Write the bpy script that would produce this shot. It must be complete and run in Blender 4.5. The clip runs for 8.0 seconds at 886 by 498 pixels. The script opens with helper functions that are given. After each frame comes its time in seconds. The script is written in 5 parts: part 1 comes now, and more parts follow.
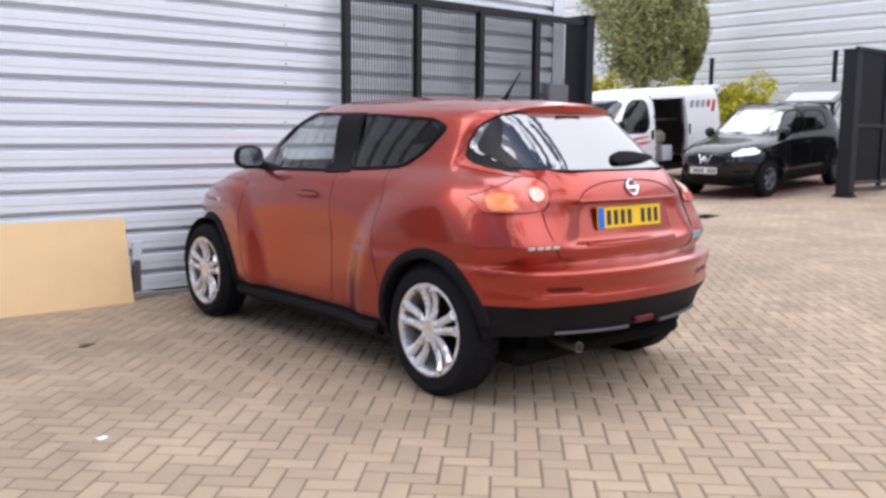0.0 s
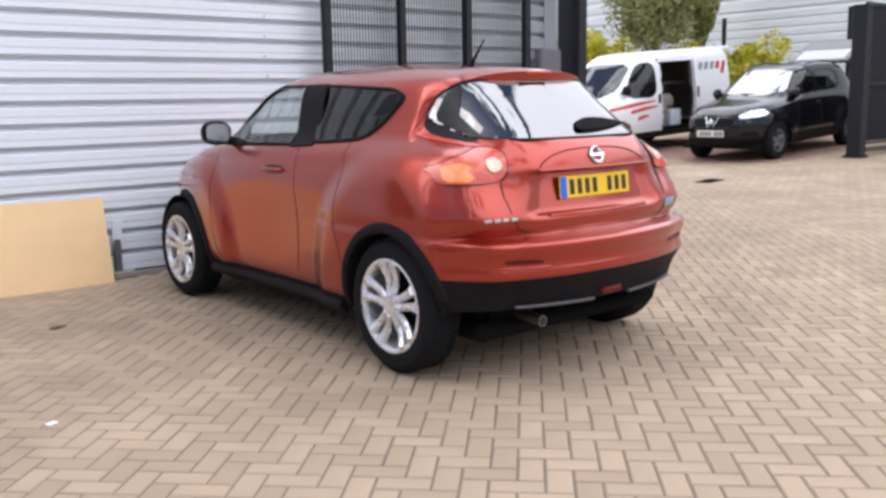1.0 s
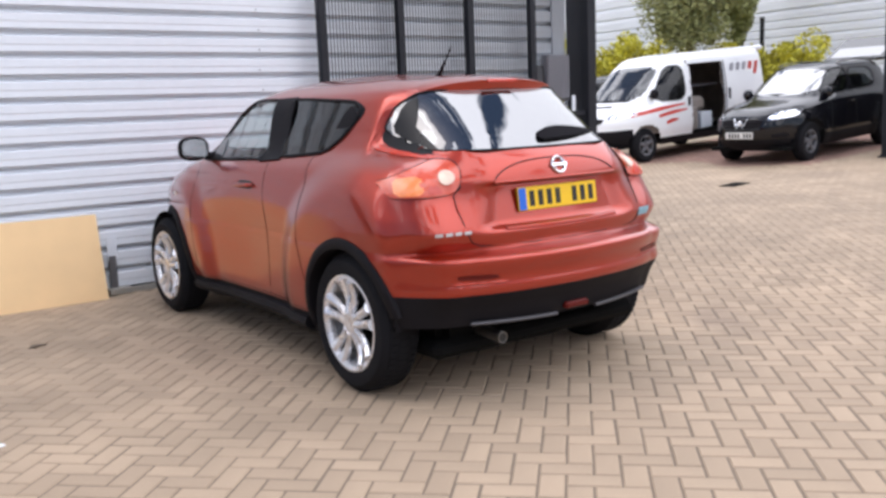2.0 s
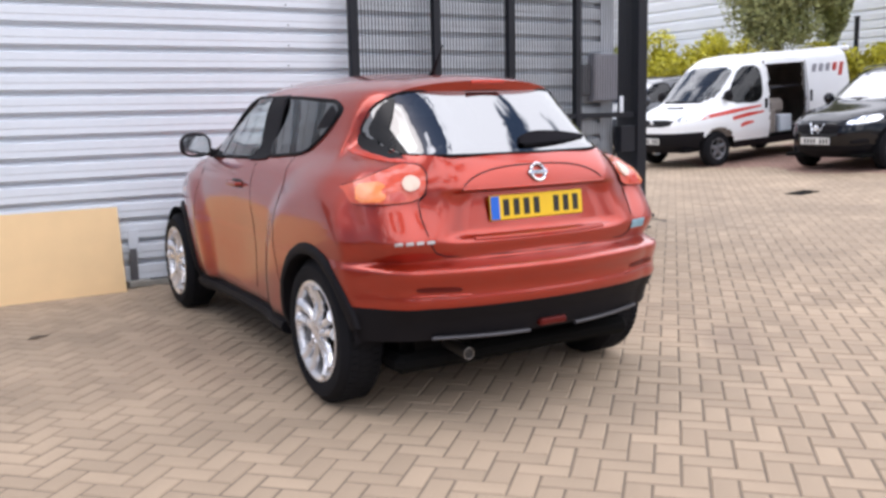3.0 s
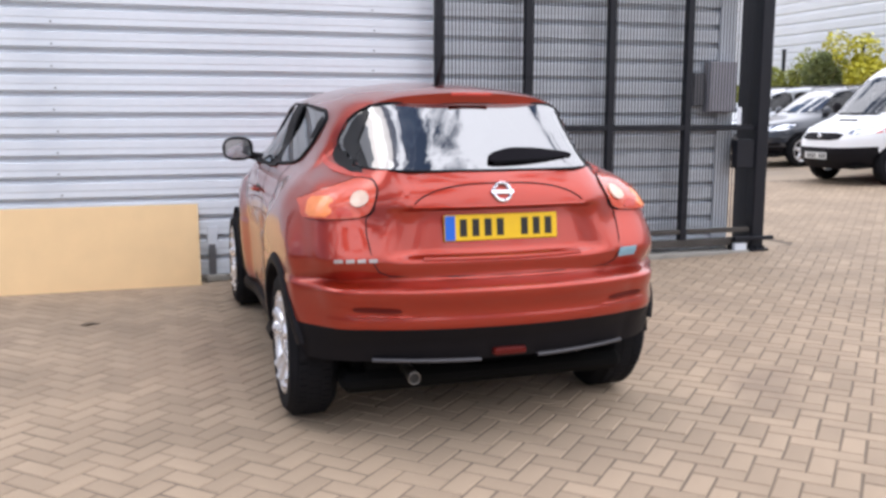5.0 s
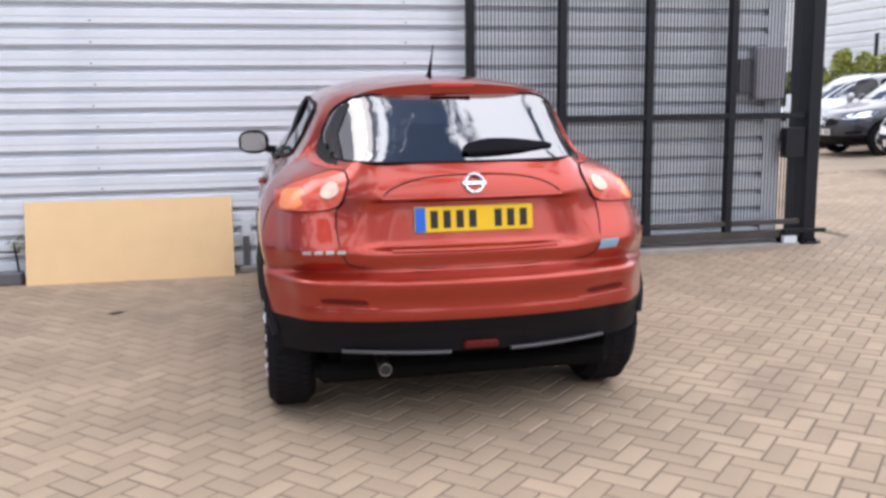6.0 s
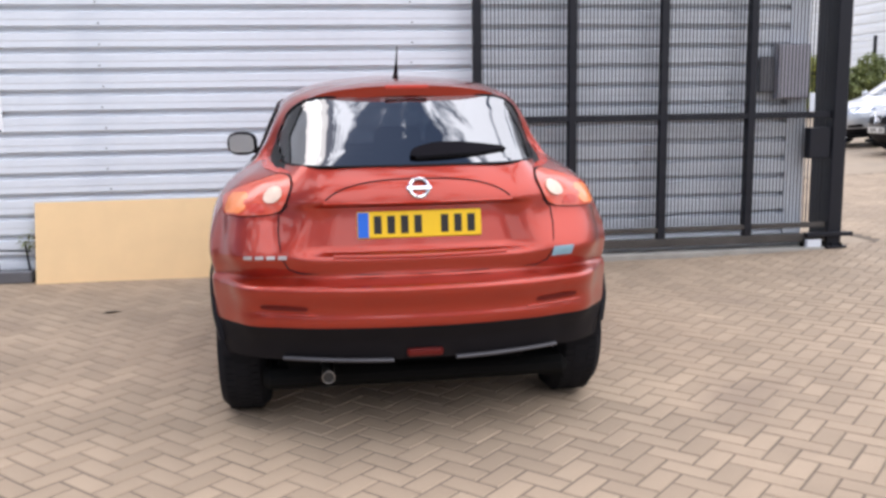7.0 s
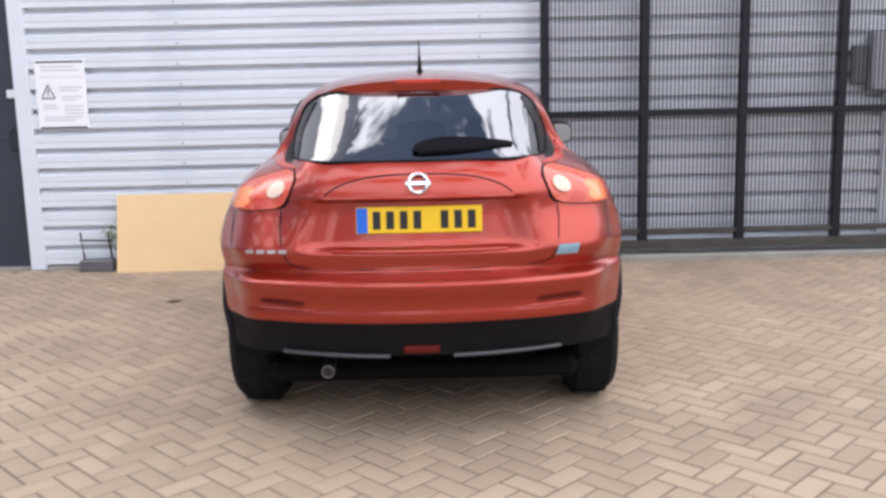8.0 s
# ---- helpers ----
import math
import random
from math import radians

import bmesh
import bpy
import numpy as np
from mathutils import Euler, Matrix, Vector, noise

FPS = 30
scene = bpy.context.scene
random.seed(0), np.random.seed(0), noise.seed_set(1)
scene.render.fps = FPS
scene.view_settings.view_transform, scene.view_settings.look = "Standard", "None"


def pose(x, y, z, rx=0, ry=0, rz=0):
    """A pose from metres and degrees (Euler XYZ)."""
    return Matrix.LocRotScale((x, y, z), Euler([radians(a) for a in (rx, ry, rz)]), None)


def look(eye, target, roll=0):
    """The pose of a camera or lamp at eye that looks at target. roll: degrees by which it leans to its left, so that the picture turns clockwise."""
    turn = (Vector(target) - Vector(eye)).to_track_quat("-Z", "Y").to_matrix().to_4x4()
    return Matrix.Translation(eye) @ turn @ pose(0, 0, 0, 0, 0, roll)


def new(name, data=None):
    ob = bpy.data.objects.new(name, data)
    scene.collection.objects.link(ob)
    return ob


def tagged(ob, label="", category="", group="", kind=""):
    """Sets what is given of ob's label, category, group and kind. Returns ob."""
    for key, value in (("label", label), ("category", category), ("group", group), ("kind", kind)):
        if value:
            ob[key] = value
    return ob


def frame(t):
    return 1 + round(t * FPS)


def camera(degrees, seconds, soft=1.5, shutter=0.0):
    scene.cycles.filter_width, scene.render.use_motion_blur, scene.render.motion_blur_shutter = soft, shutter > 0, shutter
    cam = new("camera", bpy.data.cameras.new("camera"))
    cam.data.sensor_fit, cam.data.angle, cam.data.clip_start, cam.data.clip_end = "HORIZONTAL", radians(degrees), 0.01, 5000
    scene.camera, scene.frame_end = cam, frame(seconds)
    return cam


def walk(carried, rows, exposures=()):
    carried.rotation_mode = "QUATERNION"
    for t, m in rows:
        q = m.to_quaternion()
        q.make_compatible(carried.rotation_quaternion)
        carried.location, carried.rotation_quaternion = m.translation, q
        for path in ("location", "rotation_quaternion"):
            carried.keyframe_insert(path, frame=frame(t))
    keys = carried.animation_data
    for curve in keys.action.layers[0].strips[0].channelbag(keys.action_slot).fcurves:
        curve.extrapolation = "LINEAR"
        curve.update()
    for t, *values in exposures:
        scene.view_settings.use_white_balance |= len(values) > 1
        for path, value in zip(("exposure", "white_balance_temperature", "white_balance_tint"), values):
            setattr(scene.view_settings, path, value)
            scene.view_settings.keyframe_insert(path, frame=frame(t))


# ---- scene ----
cam = camera(52.5, 8.0, soft=3.0)
PATH = [
    (0, (-3.784, -3.465, 1.343), (-2.485, -1.967, 1.085), 0.5),
    (0.5, (-3.655, -3.526, 1.34), (-2.381, -2.009, 1.064), 0.4),
    (1, (-3.466, -3.573, 1.344), (-2.211, -2.051, 1.02), -1.0),
    (1.5, (-3.234, -3.633, 1.356), (-2.011, -2.082, 1.039), -1.2),
    (1.7, (-3.165, -3.673, 1.349), (-1.959, -2.108, 1.04), -1.8),
    (2.8, (-2.58, -3.915, 1.362), (-1.54, -2.236, 1.051), -1.6),
    (3, (-2.46, -3.884, 1.363), (-1.454, -2.183, 1.054), -1.3),
    (3.5, (-2.26, -4.008, 1.381), (-1.366, -2.244, 1.082), -1.9),
    (4, (-1.993, -4.126, 1.401), (-1.223, -2.306, 1.092), -0.9),
    (4.5, (-1.738, -4.16, 1.391), (-1.043, -2.311, 1.073), -1.6),
    (4.7, (-1.603, -4.134, 1.398), (-0.935, -2.274, 1.092), -0.9),
    (5.8, (-1.042, -4.275, 1.416), (-0.602, -2.35, 1.094), -0.2),
    (6, (-0.937, -4.27, 1.402), (-0.519, -2.341, 1.083), -0.7),
    (6.5, (-0.662, -4.276, 1.401), (-0.298, -2.339, 1.061), -0.0),
    (7, (-0.432, -4.27, 1.416), (-0.152, -2.316, 1.094), -0.9),
    (7.5, (-0.141, -4.277, 1.43), (-0.022, -2.309, 1.093), -0.7),
    (8, (0.092, -4.255, 1.405), (0.094, -2.282, 1.077), -1.3),
]
walk(cam, [(t, look(eye, target, roll)) for t, eye, target, roll in PATH], [(0.0, -0.17, 6450, 13.5), (3.0, -0.17, 6450, 13.5), (4.3, -0.23, 6450, 13.5), (6.0, -0.20, 6450, 13.5), (8.0, -0.17, 6450, 13.5)])

# ---- world and light: bright sky with broken cloud ----
world = bpy.data.worlds.new("sky")
scene.world = world
world.use_nodes = True
wn = world.node_tree
for n in list(wn.nodes):
    wn.nodes.remove(n)
SUN_EL, SUN_AZ = radians(52), radians(-52)
GAP = (-0.15, 0.12, 0.98)


def sky_nodes(nt):
    N, L = nt.nodes, nt.links
    out, bg = N.new("ShaderNodeOutputWorld"), N.new("ShaderNodeBackground")
    sky = N.new("ShaderNodeTexSky")
    sky.sky_type, sky.sun_disc, sky.sun_elevation, sky.sun_rotation = "NISHITA", False, SUN_EL, SUN_AZ
    co, noi, ramp, mix = N.new("ShaderNodeTexCoord"), N.new("ShaderNodeTexNoise"), N.new("ShaderNodeValToRGB"), N.new("ShaderNodeMixRGB")
    noi.inputs["Scale"].default_value, noi.inputs["Detail"].default_value, noi.inputs["Roughness"].default_value = 4.6, 12.0, 0.58
    ramp.color_ramp.elements[0].position, ramp.color_ramp.elements[1].position = 0.442, 0.500
    # cloud grows brighter towards the zenith, as an overcast sky does
    climb, cloud = N.new("ShaderNodeMapRange"), N.new("ShaderNodeVectorMath")
    climb.inputs[3].default_value, climb.inputs[4].default_value = 0.66, 1.44
    cloud.operation = "SCALE"
    cloud.inputs[0].default_value = (26.6, 27.5, 29.8)
    shift = N.new("ShaderNodeMapping")
    shift.inputs["Location"].default_value = (1.7, 0.4, 2.2)
    L.new(co.outputs["Generated"], shift.inputs["Vector"])
    L.new(shift.outputs[0], noi.inputs["Vector"])
    sep, lean = N.new("ShaderNodeSeparateXYZ"), N.new("ShaderNodeMath")
    lean.operation = "MULTIPLY_ADD"
    lean.inputs[1].default_value = 0.15
    L.new(co.outputs["Generated"], sep.inputs[0])
    L.new(sep.outputs["X"], lean.inputs[0])
    L.new(sep.outputs["Z"], climb.inputs[0])
    L.new(climb.outputs[0], cloud.inputs["Scale"])
    L.new(cloud.outputs[0], mix.inputs[2])
    # the break in the cloud nearly overhead
    far_off, gap, less = N.new("ShaderNodeVectorMath"), N.new("ShaderNodeMapRange"), N.new("ShaderNodeMath")
    far_off.operation, less.operation, gap.interpolation_type = "DISTANCE", "SUBTRACT", "SMOOTHSTEP"
    far_off.inputs[1].default_value = GAP
    gap.inputs[1].default_value, gap.inputs[2].default_value, gap.inputs[3].default_value, gap.inputs[4].default_value = 0.05, 0.42, 0.070, 0.0
    L.new(co.outputs["Generated"], far_off.inputs[0])
    L.new(far_off.outputs["Value"], gap.inputs[0])
    L.new(noi.outputs["Fac"], less.inputs[0])
    L.new(gap.outputs[0], less.inputs[1])
    L.new(less.outputs[0], lean.inputs[2])
    L.new(lean.outputs[0], ramp.inputs[0])
    L.new(ramp.outputs[0], mix.inputs[0])
    # thin haze lifts the blue
    haze = N.new("ShaderNodeVectorMath")
    haze.operation = "SCALE"
    haze.inputs["Scale"].default_value = 1.5
    L.new(sky.outputs[0], haze.inputs[0])
    L.new(haze.outputs[0], mix.inputs[1])
    L.new(mix.outputs[0], bg.inputs[0])
    bg.inputs[1].default_value = 0.10
    L.new(bg.outputs[0], out.inputs[0])


sky_nodes(wn)
sun = new("sun", bpy.data.lights.new("sun", "SUN"))
sun.data.energy, sun.data.angle, sun.data.color = 0.6, radians(32), (1.0, 0.97, 0.93)
sun.matrix_world = look((0, 0, 20), (math.sin(SUN_AZ) * -10 * math.cos(SUN_EL), -math.cos(SUN_AZ) * 10 * math.cos(SUN_EL), 20 - 10 * math.sin(SUN_EL)))


# ---- materials ----
def material(name, colour, rough=0.6, metal=0.0, vary=0.15, scale=6.0, fine=90.0, bump=0.1, coat=0.0, stain=None, random_by="", spread=0.0, shine=0.5, coat_rough=0.03, coat_ior=1.5):
    """A surface with coarse and fine variation in colour, roughness and relief."""
    m = bpy.data.materials.new(name)
    m.use_nodes = True
    nt = m.node_tree
    N, L = nt.nodes, nt.links
    b = N["Principled BSDF"]
    b.inputs["Metallic"].default_value = metal
    b.inputs["Coat Weight"].default_value = coat
    b.inputs["Specular IOR Level"].default_value = shine
    b.inputs["Coat Roughness"].default_value = coat_rough
    b.inputs["Coat IOR"].default_value = coat_ior
    co = N.new("ShaderNodeTexCoord")
    big, small = N.new("ShaderNodeTexNoise"), N.new("ShaderNodeTexNoise")
    for n, sc, det in ((big, scale, 5), (small, fine, 3)):
        n.inputs["Scale"].default_value, n.inputs["Detail"].default_value = sc, det
        L.new(co.outputs["Object"], n.inputs["Vector"])
    add = N.new("ShaderNodeMath")
    add.operation = "MULTIPLY_ADD"
    L.new(small.outputs["Fac"], add.inputs[0])
    add.inputs[1].default_value = 0.5
    L.new(big.outputs["Fac"], add.inputs[2])
    rng = N.new("ShaderNodeMapRange")
    rng.inputs[1].default_value, rng.inputs[2].default_value = 0.4, 1.1
    rng.inputs[3].default_value, rng.inputs[4].default_value = 1 - vary, 1 + vary
    L.new(add.outputs[0], rng.inputs[0])
    last = rng.outputs[0]
    if random_by:
        src = N.new("ShaderNodeObjectInfo") if random_by == "object" else N.new("ShaderNodeNewGeometry")
        r2 = N.new("ShaderNodeMapRange")
        r2.inputs[3].default_value, r2.inputs[4].default_value = 1 - spread, 1 + spread
        L.new(src.outputs["Random" if random_by == "object" else "Random Per Island"], r2.inputs[0])
        mu = N.new("ShaderNodeMath")
        mu.operation = "MULTIPLY"
        L.new(last, mu.inputs[0])
        L.new(r2.outputs[0], mu.inputs[1])
        last = mu.outputs[0]
    hsv = N.new("ShaderNodeHueSaturation")
    hsv.inputs["Color"].default_value = (*colour, 1)
    L.new(last, hsv.inputs["Value"])
    col = hsv.outputs[0]
    if stain:
        third = N.new("ShaderNodeTexNoise")
        third.inputs["Scale"].default_value, third.inputs["Detail"].default_value = stain[1], 6
        L.new(co.outputs["Object"], third.inputs["Vector"])
        ramp = N.new("ShaderNodeValToRGB")
        ramp.color_ramp.elements[0].position, ramp.color_ramp.elements[1].position = stain[2], stain[2] + 0.2
        L.new(third.outputs["Fac"], ramp.inputs[0])
        mx = N.new("ShaderNodeMixRGB")
        mx.inputs[2].default_value = (*stain[0], 1)
        L.new(ramp.outputs[0], mx.inputs[0])
        L.new(col, mx.inputs[1])
        col = mx.outputs[0]
    L.new(col, b.inputs["Base Color"])
    rr = N.new("ShaderNodeMapRange")
    rr.inputs[3].default_value, rr.inputs[4].default_value = max(0.0, rough - 0.08), min(1.0, rough + 0.08)
    L.new(big.outputs["Fac"], rr.inputs[0])
    L.new(rr.outputs[0], b.inputs["Roughness"])
    if bump:
        bp = N.new("ShaderNodeBump")
        bp.inputs["Strength"].default_value, bp.inputs["Distance"].default_value = bump, 0.004
        L.new(add.outputs[0], bp.inputs["Height"])
        L.new(bp.outputs[0], b.inputs["Normal"])
    return m


def pane_material(name, tint, gloss):
    """Tinted glass: see-through, with a Fresnel gloss."""
    m = bpy.data.materials.new(name)
    m.use_nodes = True
    N, L = m.node_tree.nodes, m.node_tree.links
    N.remove(N["Principled BSDF"])
    tr, gl, lw, mx = N.new("ShaderNodeBsdfTransparent"), N.new("ShaderNodeBsdfGlossy"), N.new("ShaderNodeLayerWeight"), N.new("ShaderNodeMixShader")
    pw, ma = N.new("ShaderNodeMath"), N.new("ShaderNodeMath")
    pw.operation, ma.operation = "POWER", "MULTIPLY_ADD"
    pw.inputs[1].default_value, ma.inputs[1].default_value, ma.inputs[2].default_value = 4.0, 1 - gloss, gloss
    tr.inputs[0].default_value = (*tint, 1)
    gl.inputs["Roughness"].default_value = 0.01
    lw.inputs[0].default_value = 0.5
    L.new(lw.outputs["Facing"], pw.inputs[0])
    L.new(pw.outputs[0], ma.inputs[0])
    L.new(ma.outputs[0], mx.inputs[0])
    L.new(tr.outputs[0], mx.inputs[1])
    L.new(gl.outputs[0], mx.inputs[2])
    L.new(mx.outputs[0], N["Material Output"].inputs[0])
    return m


PAINT_RED = material("red metallic paint", (0.36, 0.025, 0.006), 0.33, 0.74, 0.05, 2.0, 900, 0.0, coat=1.0, coat_rough=0.10, coat_ior=1.5)
PAINT_WHITE = material("white van paint", (0.86, 0.86, 0.86), 0.35, 0, 0.04, 2.0, 60, 0.01, coat=0.6)
PAINT_BLACK = material("black car paint", (0.004, 0.004, 0.006), 0.10, 0, 0.1, 2.0, 60, 0.0)
PAINT_SILVER = material("silver car paint", (0.45, 0.47, 0.49), 0.3, 0.6, 0.05, 2.0, 60, 0.01, coat=1.0)
PAINT_NAVY = material("dark grey car paint", (0.03, 0.035, 0.045), 0.3, 0.3, 0.05, 2.0, 60, 0.01, coat=1.0)
PLASTIC = material("black moulded plastic", (0.011, 0.010, 0.012), 0.62, 0, 0.15, 8, 300, 0.12, shine=0.12)
WIPER_BLACK = material("matt black wiper", (0.007, 0.006, 0.008), 0.75, 0, 0.15, 8, 300, 0.1, shine=0.06)
TRIM_GREY = material("grey satin trim", (0.075, 0.072, 0.078), 0.4, 0.4, 0.1, 8, 200, 0.05)
RUBBER = material("tyre rubber", (0.009, 0.009, 0.011), 0.85, 0, 0.2, 12, 200, 0.2, shine=0.2)
ALLOY = material("machined alloy", (0.82, 0.82, 0.84), 0.28, 0.7, 0.06, 9, 120, 0.03)
STEEL_WHEEL = material("dull grey wheel steel", (0.16, 0.16, 0.17), 0.45, 0.4, 0.15, 9, 120, 0.05)
MIRROR = material("silvered mirror", (0.62, 0.64, 0.67), 0.06, 1.0, 0.02, 9, 90, 0.0)
BADGE_DULL = material("satin chrome lettering", (0.52, 0.50, 0.48), 0.45, 0.7, 0.05, 9, 90, 0.0)
CHROME = material("chrome", (0.75, 0.76, 0.78), 0.08, 1.0, 0.03, 9, 90, 0.0)
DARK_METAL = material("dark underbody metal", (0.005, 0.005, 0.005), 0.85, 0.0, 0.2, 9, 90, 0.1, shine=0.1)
EXHAUST = material("exhaust steel", (0.20, 0.185, 0.17), 0.38, 0.9, 0.1, 20, 90, 0.03)
LOAD_LINING = material("brown-grey load lining", (0.24, 0.205, 0.18), 0.85, 0, 0.3, 4, 80, 0.1)
FABRIC = material("dark cabin fabric", (0.012, 0.012, 0.013), 0.9, 0, 0.2, 20, 300, 0.2)
LENS_RED = material("red lamp lens", (0.55, 0.045, 0.022), 0.2, 0, 0.1, 30, 120, 0.02, coat=0.35)
LENS_DULL = material("dull red reflector", (0.11, 0.009, 0.007), 0.35, 0, 0.1, 30, 120, 0.02, coat=0.0, shine=0.2)
LENS_AMBER = material("amber lamp lens", (0.88, 0.25, 0.07), 0.2, 0, 0.1, 30, 120, 0.02, coat=0.35)
LENS_ORANGE = material("orange-red lamp lens", (0.62, 0.075, 0.03), 0.2, 0, 0.1, 30, 120, 0.02, coat=0.6)
LENS_CLEAR = material("clear lamp lens", (0.70, 0.52, 0.40), 0.3, 0.1, 0.1, 40, 120, 0.02, coat=0.3)
PLATE_YELLOW = material("yellow number plate", (0.90, 0.57, 0.012), 0.35, 0, 0.04, 10, 200, 0.01)
PLATE_WHITE = material("white number plate", (0.7, 0.7, 0.68), 0.4, 0, 0.04, 10, 200, 0.01)
PLATE_BLUE = material("blue plate band", (0.012, 0.14, 0.66), 0.4, 0, 0.05, 10, 200, 0.01)
INK = material("black ink", (0.012, 0.012, 0.012), 0.5, 0, 0.05, 10, 200, 0.0)
STICKER = material("pale blue sticker", (0.22, 0.38, 0.45), 0.4, 0, 0.1, 60, 200, 0.0)
RED_INK = material("red vinyl stripe", (0.65, 0.06, 0.04), 0.4, 0, 0.05, 10, 200, 0.0)
GLASS = pane_material("tinted glass", (0.035, 0.042, 0.05), 0.30)
GLASS_SIDE = pane_material("dark side glass", (0.05, 0.06, 0.065), 0.05)
# opaque black that stands for a dark reflection at the rear window's sides
GLASS_REFLECTION = material("black printed glass border", (0.006, 0.006, 0.007), 0.30, 0, 0.1, 8, 200, 0.0, shine=0.3)
GLASS_SCREEN = pane_material("raked windscreen glass", (0.35, 0.40, 0.40), 0.42)
GLASS_VAN = pane_material("grey-green van windscreen", (0.30, 0.36, 0.35), 0.13)
GLASS_CLEAR = pane_material("clear glass", (0.82, 0.88, 0.87), 0.08)
CLADDING = material("pale silver cladding", (0.74, 0.775, 0.815), 0.38, 0.0, 0.06, 0.8, 14, 0.10, stain=((0.66, 0.70, 0.75), 1.3, 0.6))
CLADDING_FAR = material("white far cladding", (0.88, 0.90, 0.92), 0.45, 0.0, 0.05, 0.8, 14, 0.05)
TRIM_PALE = material("pale grey trim", (0.74, 0.78, 0.83), 0.45, 0.0, 0.06, 2, 60, 0.03)
DOOR_GREY = material("dark slate door paint", (0.035, 0.045, 0.06), 0.45, 0, 0.1, 3, 80, 0.03)
GATE_BLACK = material("black powder coat", (0.007, 0.008, 0.013), 0.55, 0, 0.25, 5, 150, 0.08, shine=0.35)
DUSTY = material("dust-caked black steel", (0.080, 0.072, 0.064), 0.9, 0, 0.3, 4, 120, 0.2, shine=0.2)
CONCRETE = material("weathered concrete", (0.34, 0.32, 0.28), 0.85, 0, 0.2, 5, 120, 0.4, stain=((0.18, 0.17, 0.14), 2.5, 0.55))
BOARD = material("tan chipboard", (0.86, 0.60, 0.32), 0.8, 0, 0.05, 5, 260, 0.12)
# surfaces of the two added, unseen walls; tones set for what the car reflects
UNSEEN_PALE = material("pale grey brickwork", (0.42, 0.41, 0.40), 0.9, 0, 0.25, 0.6, 30, 0.3)
UNSEEN_GREY = material("weathered grey brickwork", (0.20, 0.195, 0.20), 0.9, 0, 0.25, 0.6, 30, 0.3)
PAPER = material("white notice paper", (0.93, 0.94, 0.95), 0.6, 0, 0.03, 8, 80, 0.0)
PRINT = material("faded grey print", (0.60, 0.60, 0.62), 0.6, 0, 0.1, 60, 200, 0.0)
BOX_GREY = material("grey cabinet paint", (0.42, 0.41, 0.45), 0.5, 0.1, 0.1, 5, 90, 0.03)
BLOCK = material("buff paving block", (0.385, 0.288, 0.198), 0.82, 0, 0.24, 1.1, 170, 0.6, stain=((0.27, 0.20, 0.145), 0.9, 0.60), random_by="island", spread=0.10)
BLOCK_PIECE = material("buff paving block piece", (0.385, 0.288, 0.198), 0.82, 0, 0.24, 1.1, 170, 0.6, stain=((0.27, 0.20, 0.145), 0.9, 0.60), random_by="object", spread=0.10)
BLOCK_RED = material("dull red paving block", (0.33, 0.195, 0.15), 0.82, 0, 0.16, 1.1, 170, 0.5, stain=((0.25, 0.17, 0.14), 0.9, 0.60), random_by="island", spread=0.10)
GROUND = material("buff paved ground", (0.38, 0.295, 0.21), 0.85, 0, 0.2, 0.7, 60, 0.3, stain=((0.24, 0.20, 0.16), 0.5, 0.58))
JOINT = material("sandy joint", (0.185, 0.142, 0.102), 0.95, 0, 0.25, 3, 160, 0.5)
LEAF_LIME = material("yellow-green leaves", (0.62, 0.57, 0.06), 0.6, 0, 0.3, 3, 60, 0.1, random_by="island", spread=0.35)
LEAF_OLIVE = material("olive leaves", (0.35, 0.365, 0.15), 0.6, 0, 0.3, 3, 60, 0.1, random_by="island", spread=0.4)
LEAF_MID = material("mid green leaves", (0.34, 0.36, 0.075), 0.6, 0, 0.3, 3, 60, 0.1, random_by="island", spread=0.35)
LEAF_DARK = material("dark green leaves", (0.19, 0.22, 0.075), 0.6, 0, 0.3, 3, 60, 0.1, random_by="island", spread=0.4)
BARK = material("grey-brown bark", (0.12, 0.09, 0.065), 0.9, 0, 0.3, 8, 90, 0.6)
SOIL = material("dark soil", (0.05, 0.04, 0.03), 0.95, 0, 0.3, 4, 90, 0.5)


# ---- mesh helpers ----
def finish(bm, name, mat, smooth=True, angle=35):
    me = bpy.data.meshes.new(name)
    bmesh.ops.recalc_face_normals(bm, faces=bm.faces)
    if smooth:
        for e in bm.edges:
            e.smooth = len(e.link_faces) == 2 and e.calc_face_angle(0) < radians(angle)
        for f in bm.faces:
            f.smooth = True
    bm.to_mesh(me)
    bm.free()
    for m in (mat if isinstance(mat, (list, tuple)) else (mat,)):
        me.materials.append(m)
    return me


def part(name, bm, mat, parent, label="", smooth=True, angle=35, m=None):
    ob = new(name, finish(bm, name, mat, smooth, angle))
    ob.parent = parent
    if m:
        ob.matrix_basis = m
    return tagged(ob, label)


def thing(name, label, category, m=None, group="", kind=""):
    ob = tagged(new(name), label, category, group, kind)
    if m:
        ob.matrix_basis = m
    return ob


def solid(name, bm, mat, label, category="", kind="", group="", smooth=True, m=None):
    ob = tagged(new(name, finish(bm, name, mat, smooth)), label, category, group, kind)
    if m:
        ob.matrix_basis = m
    return ob


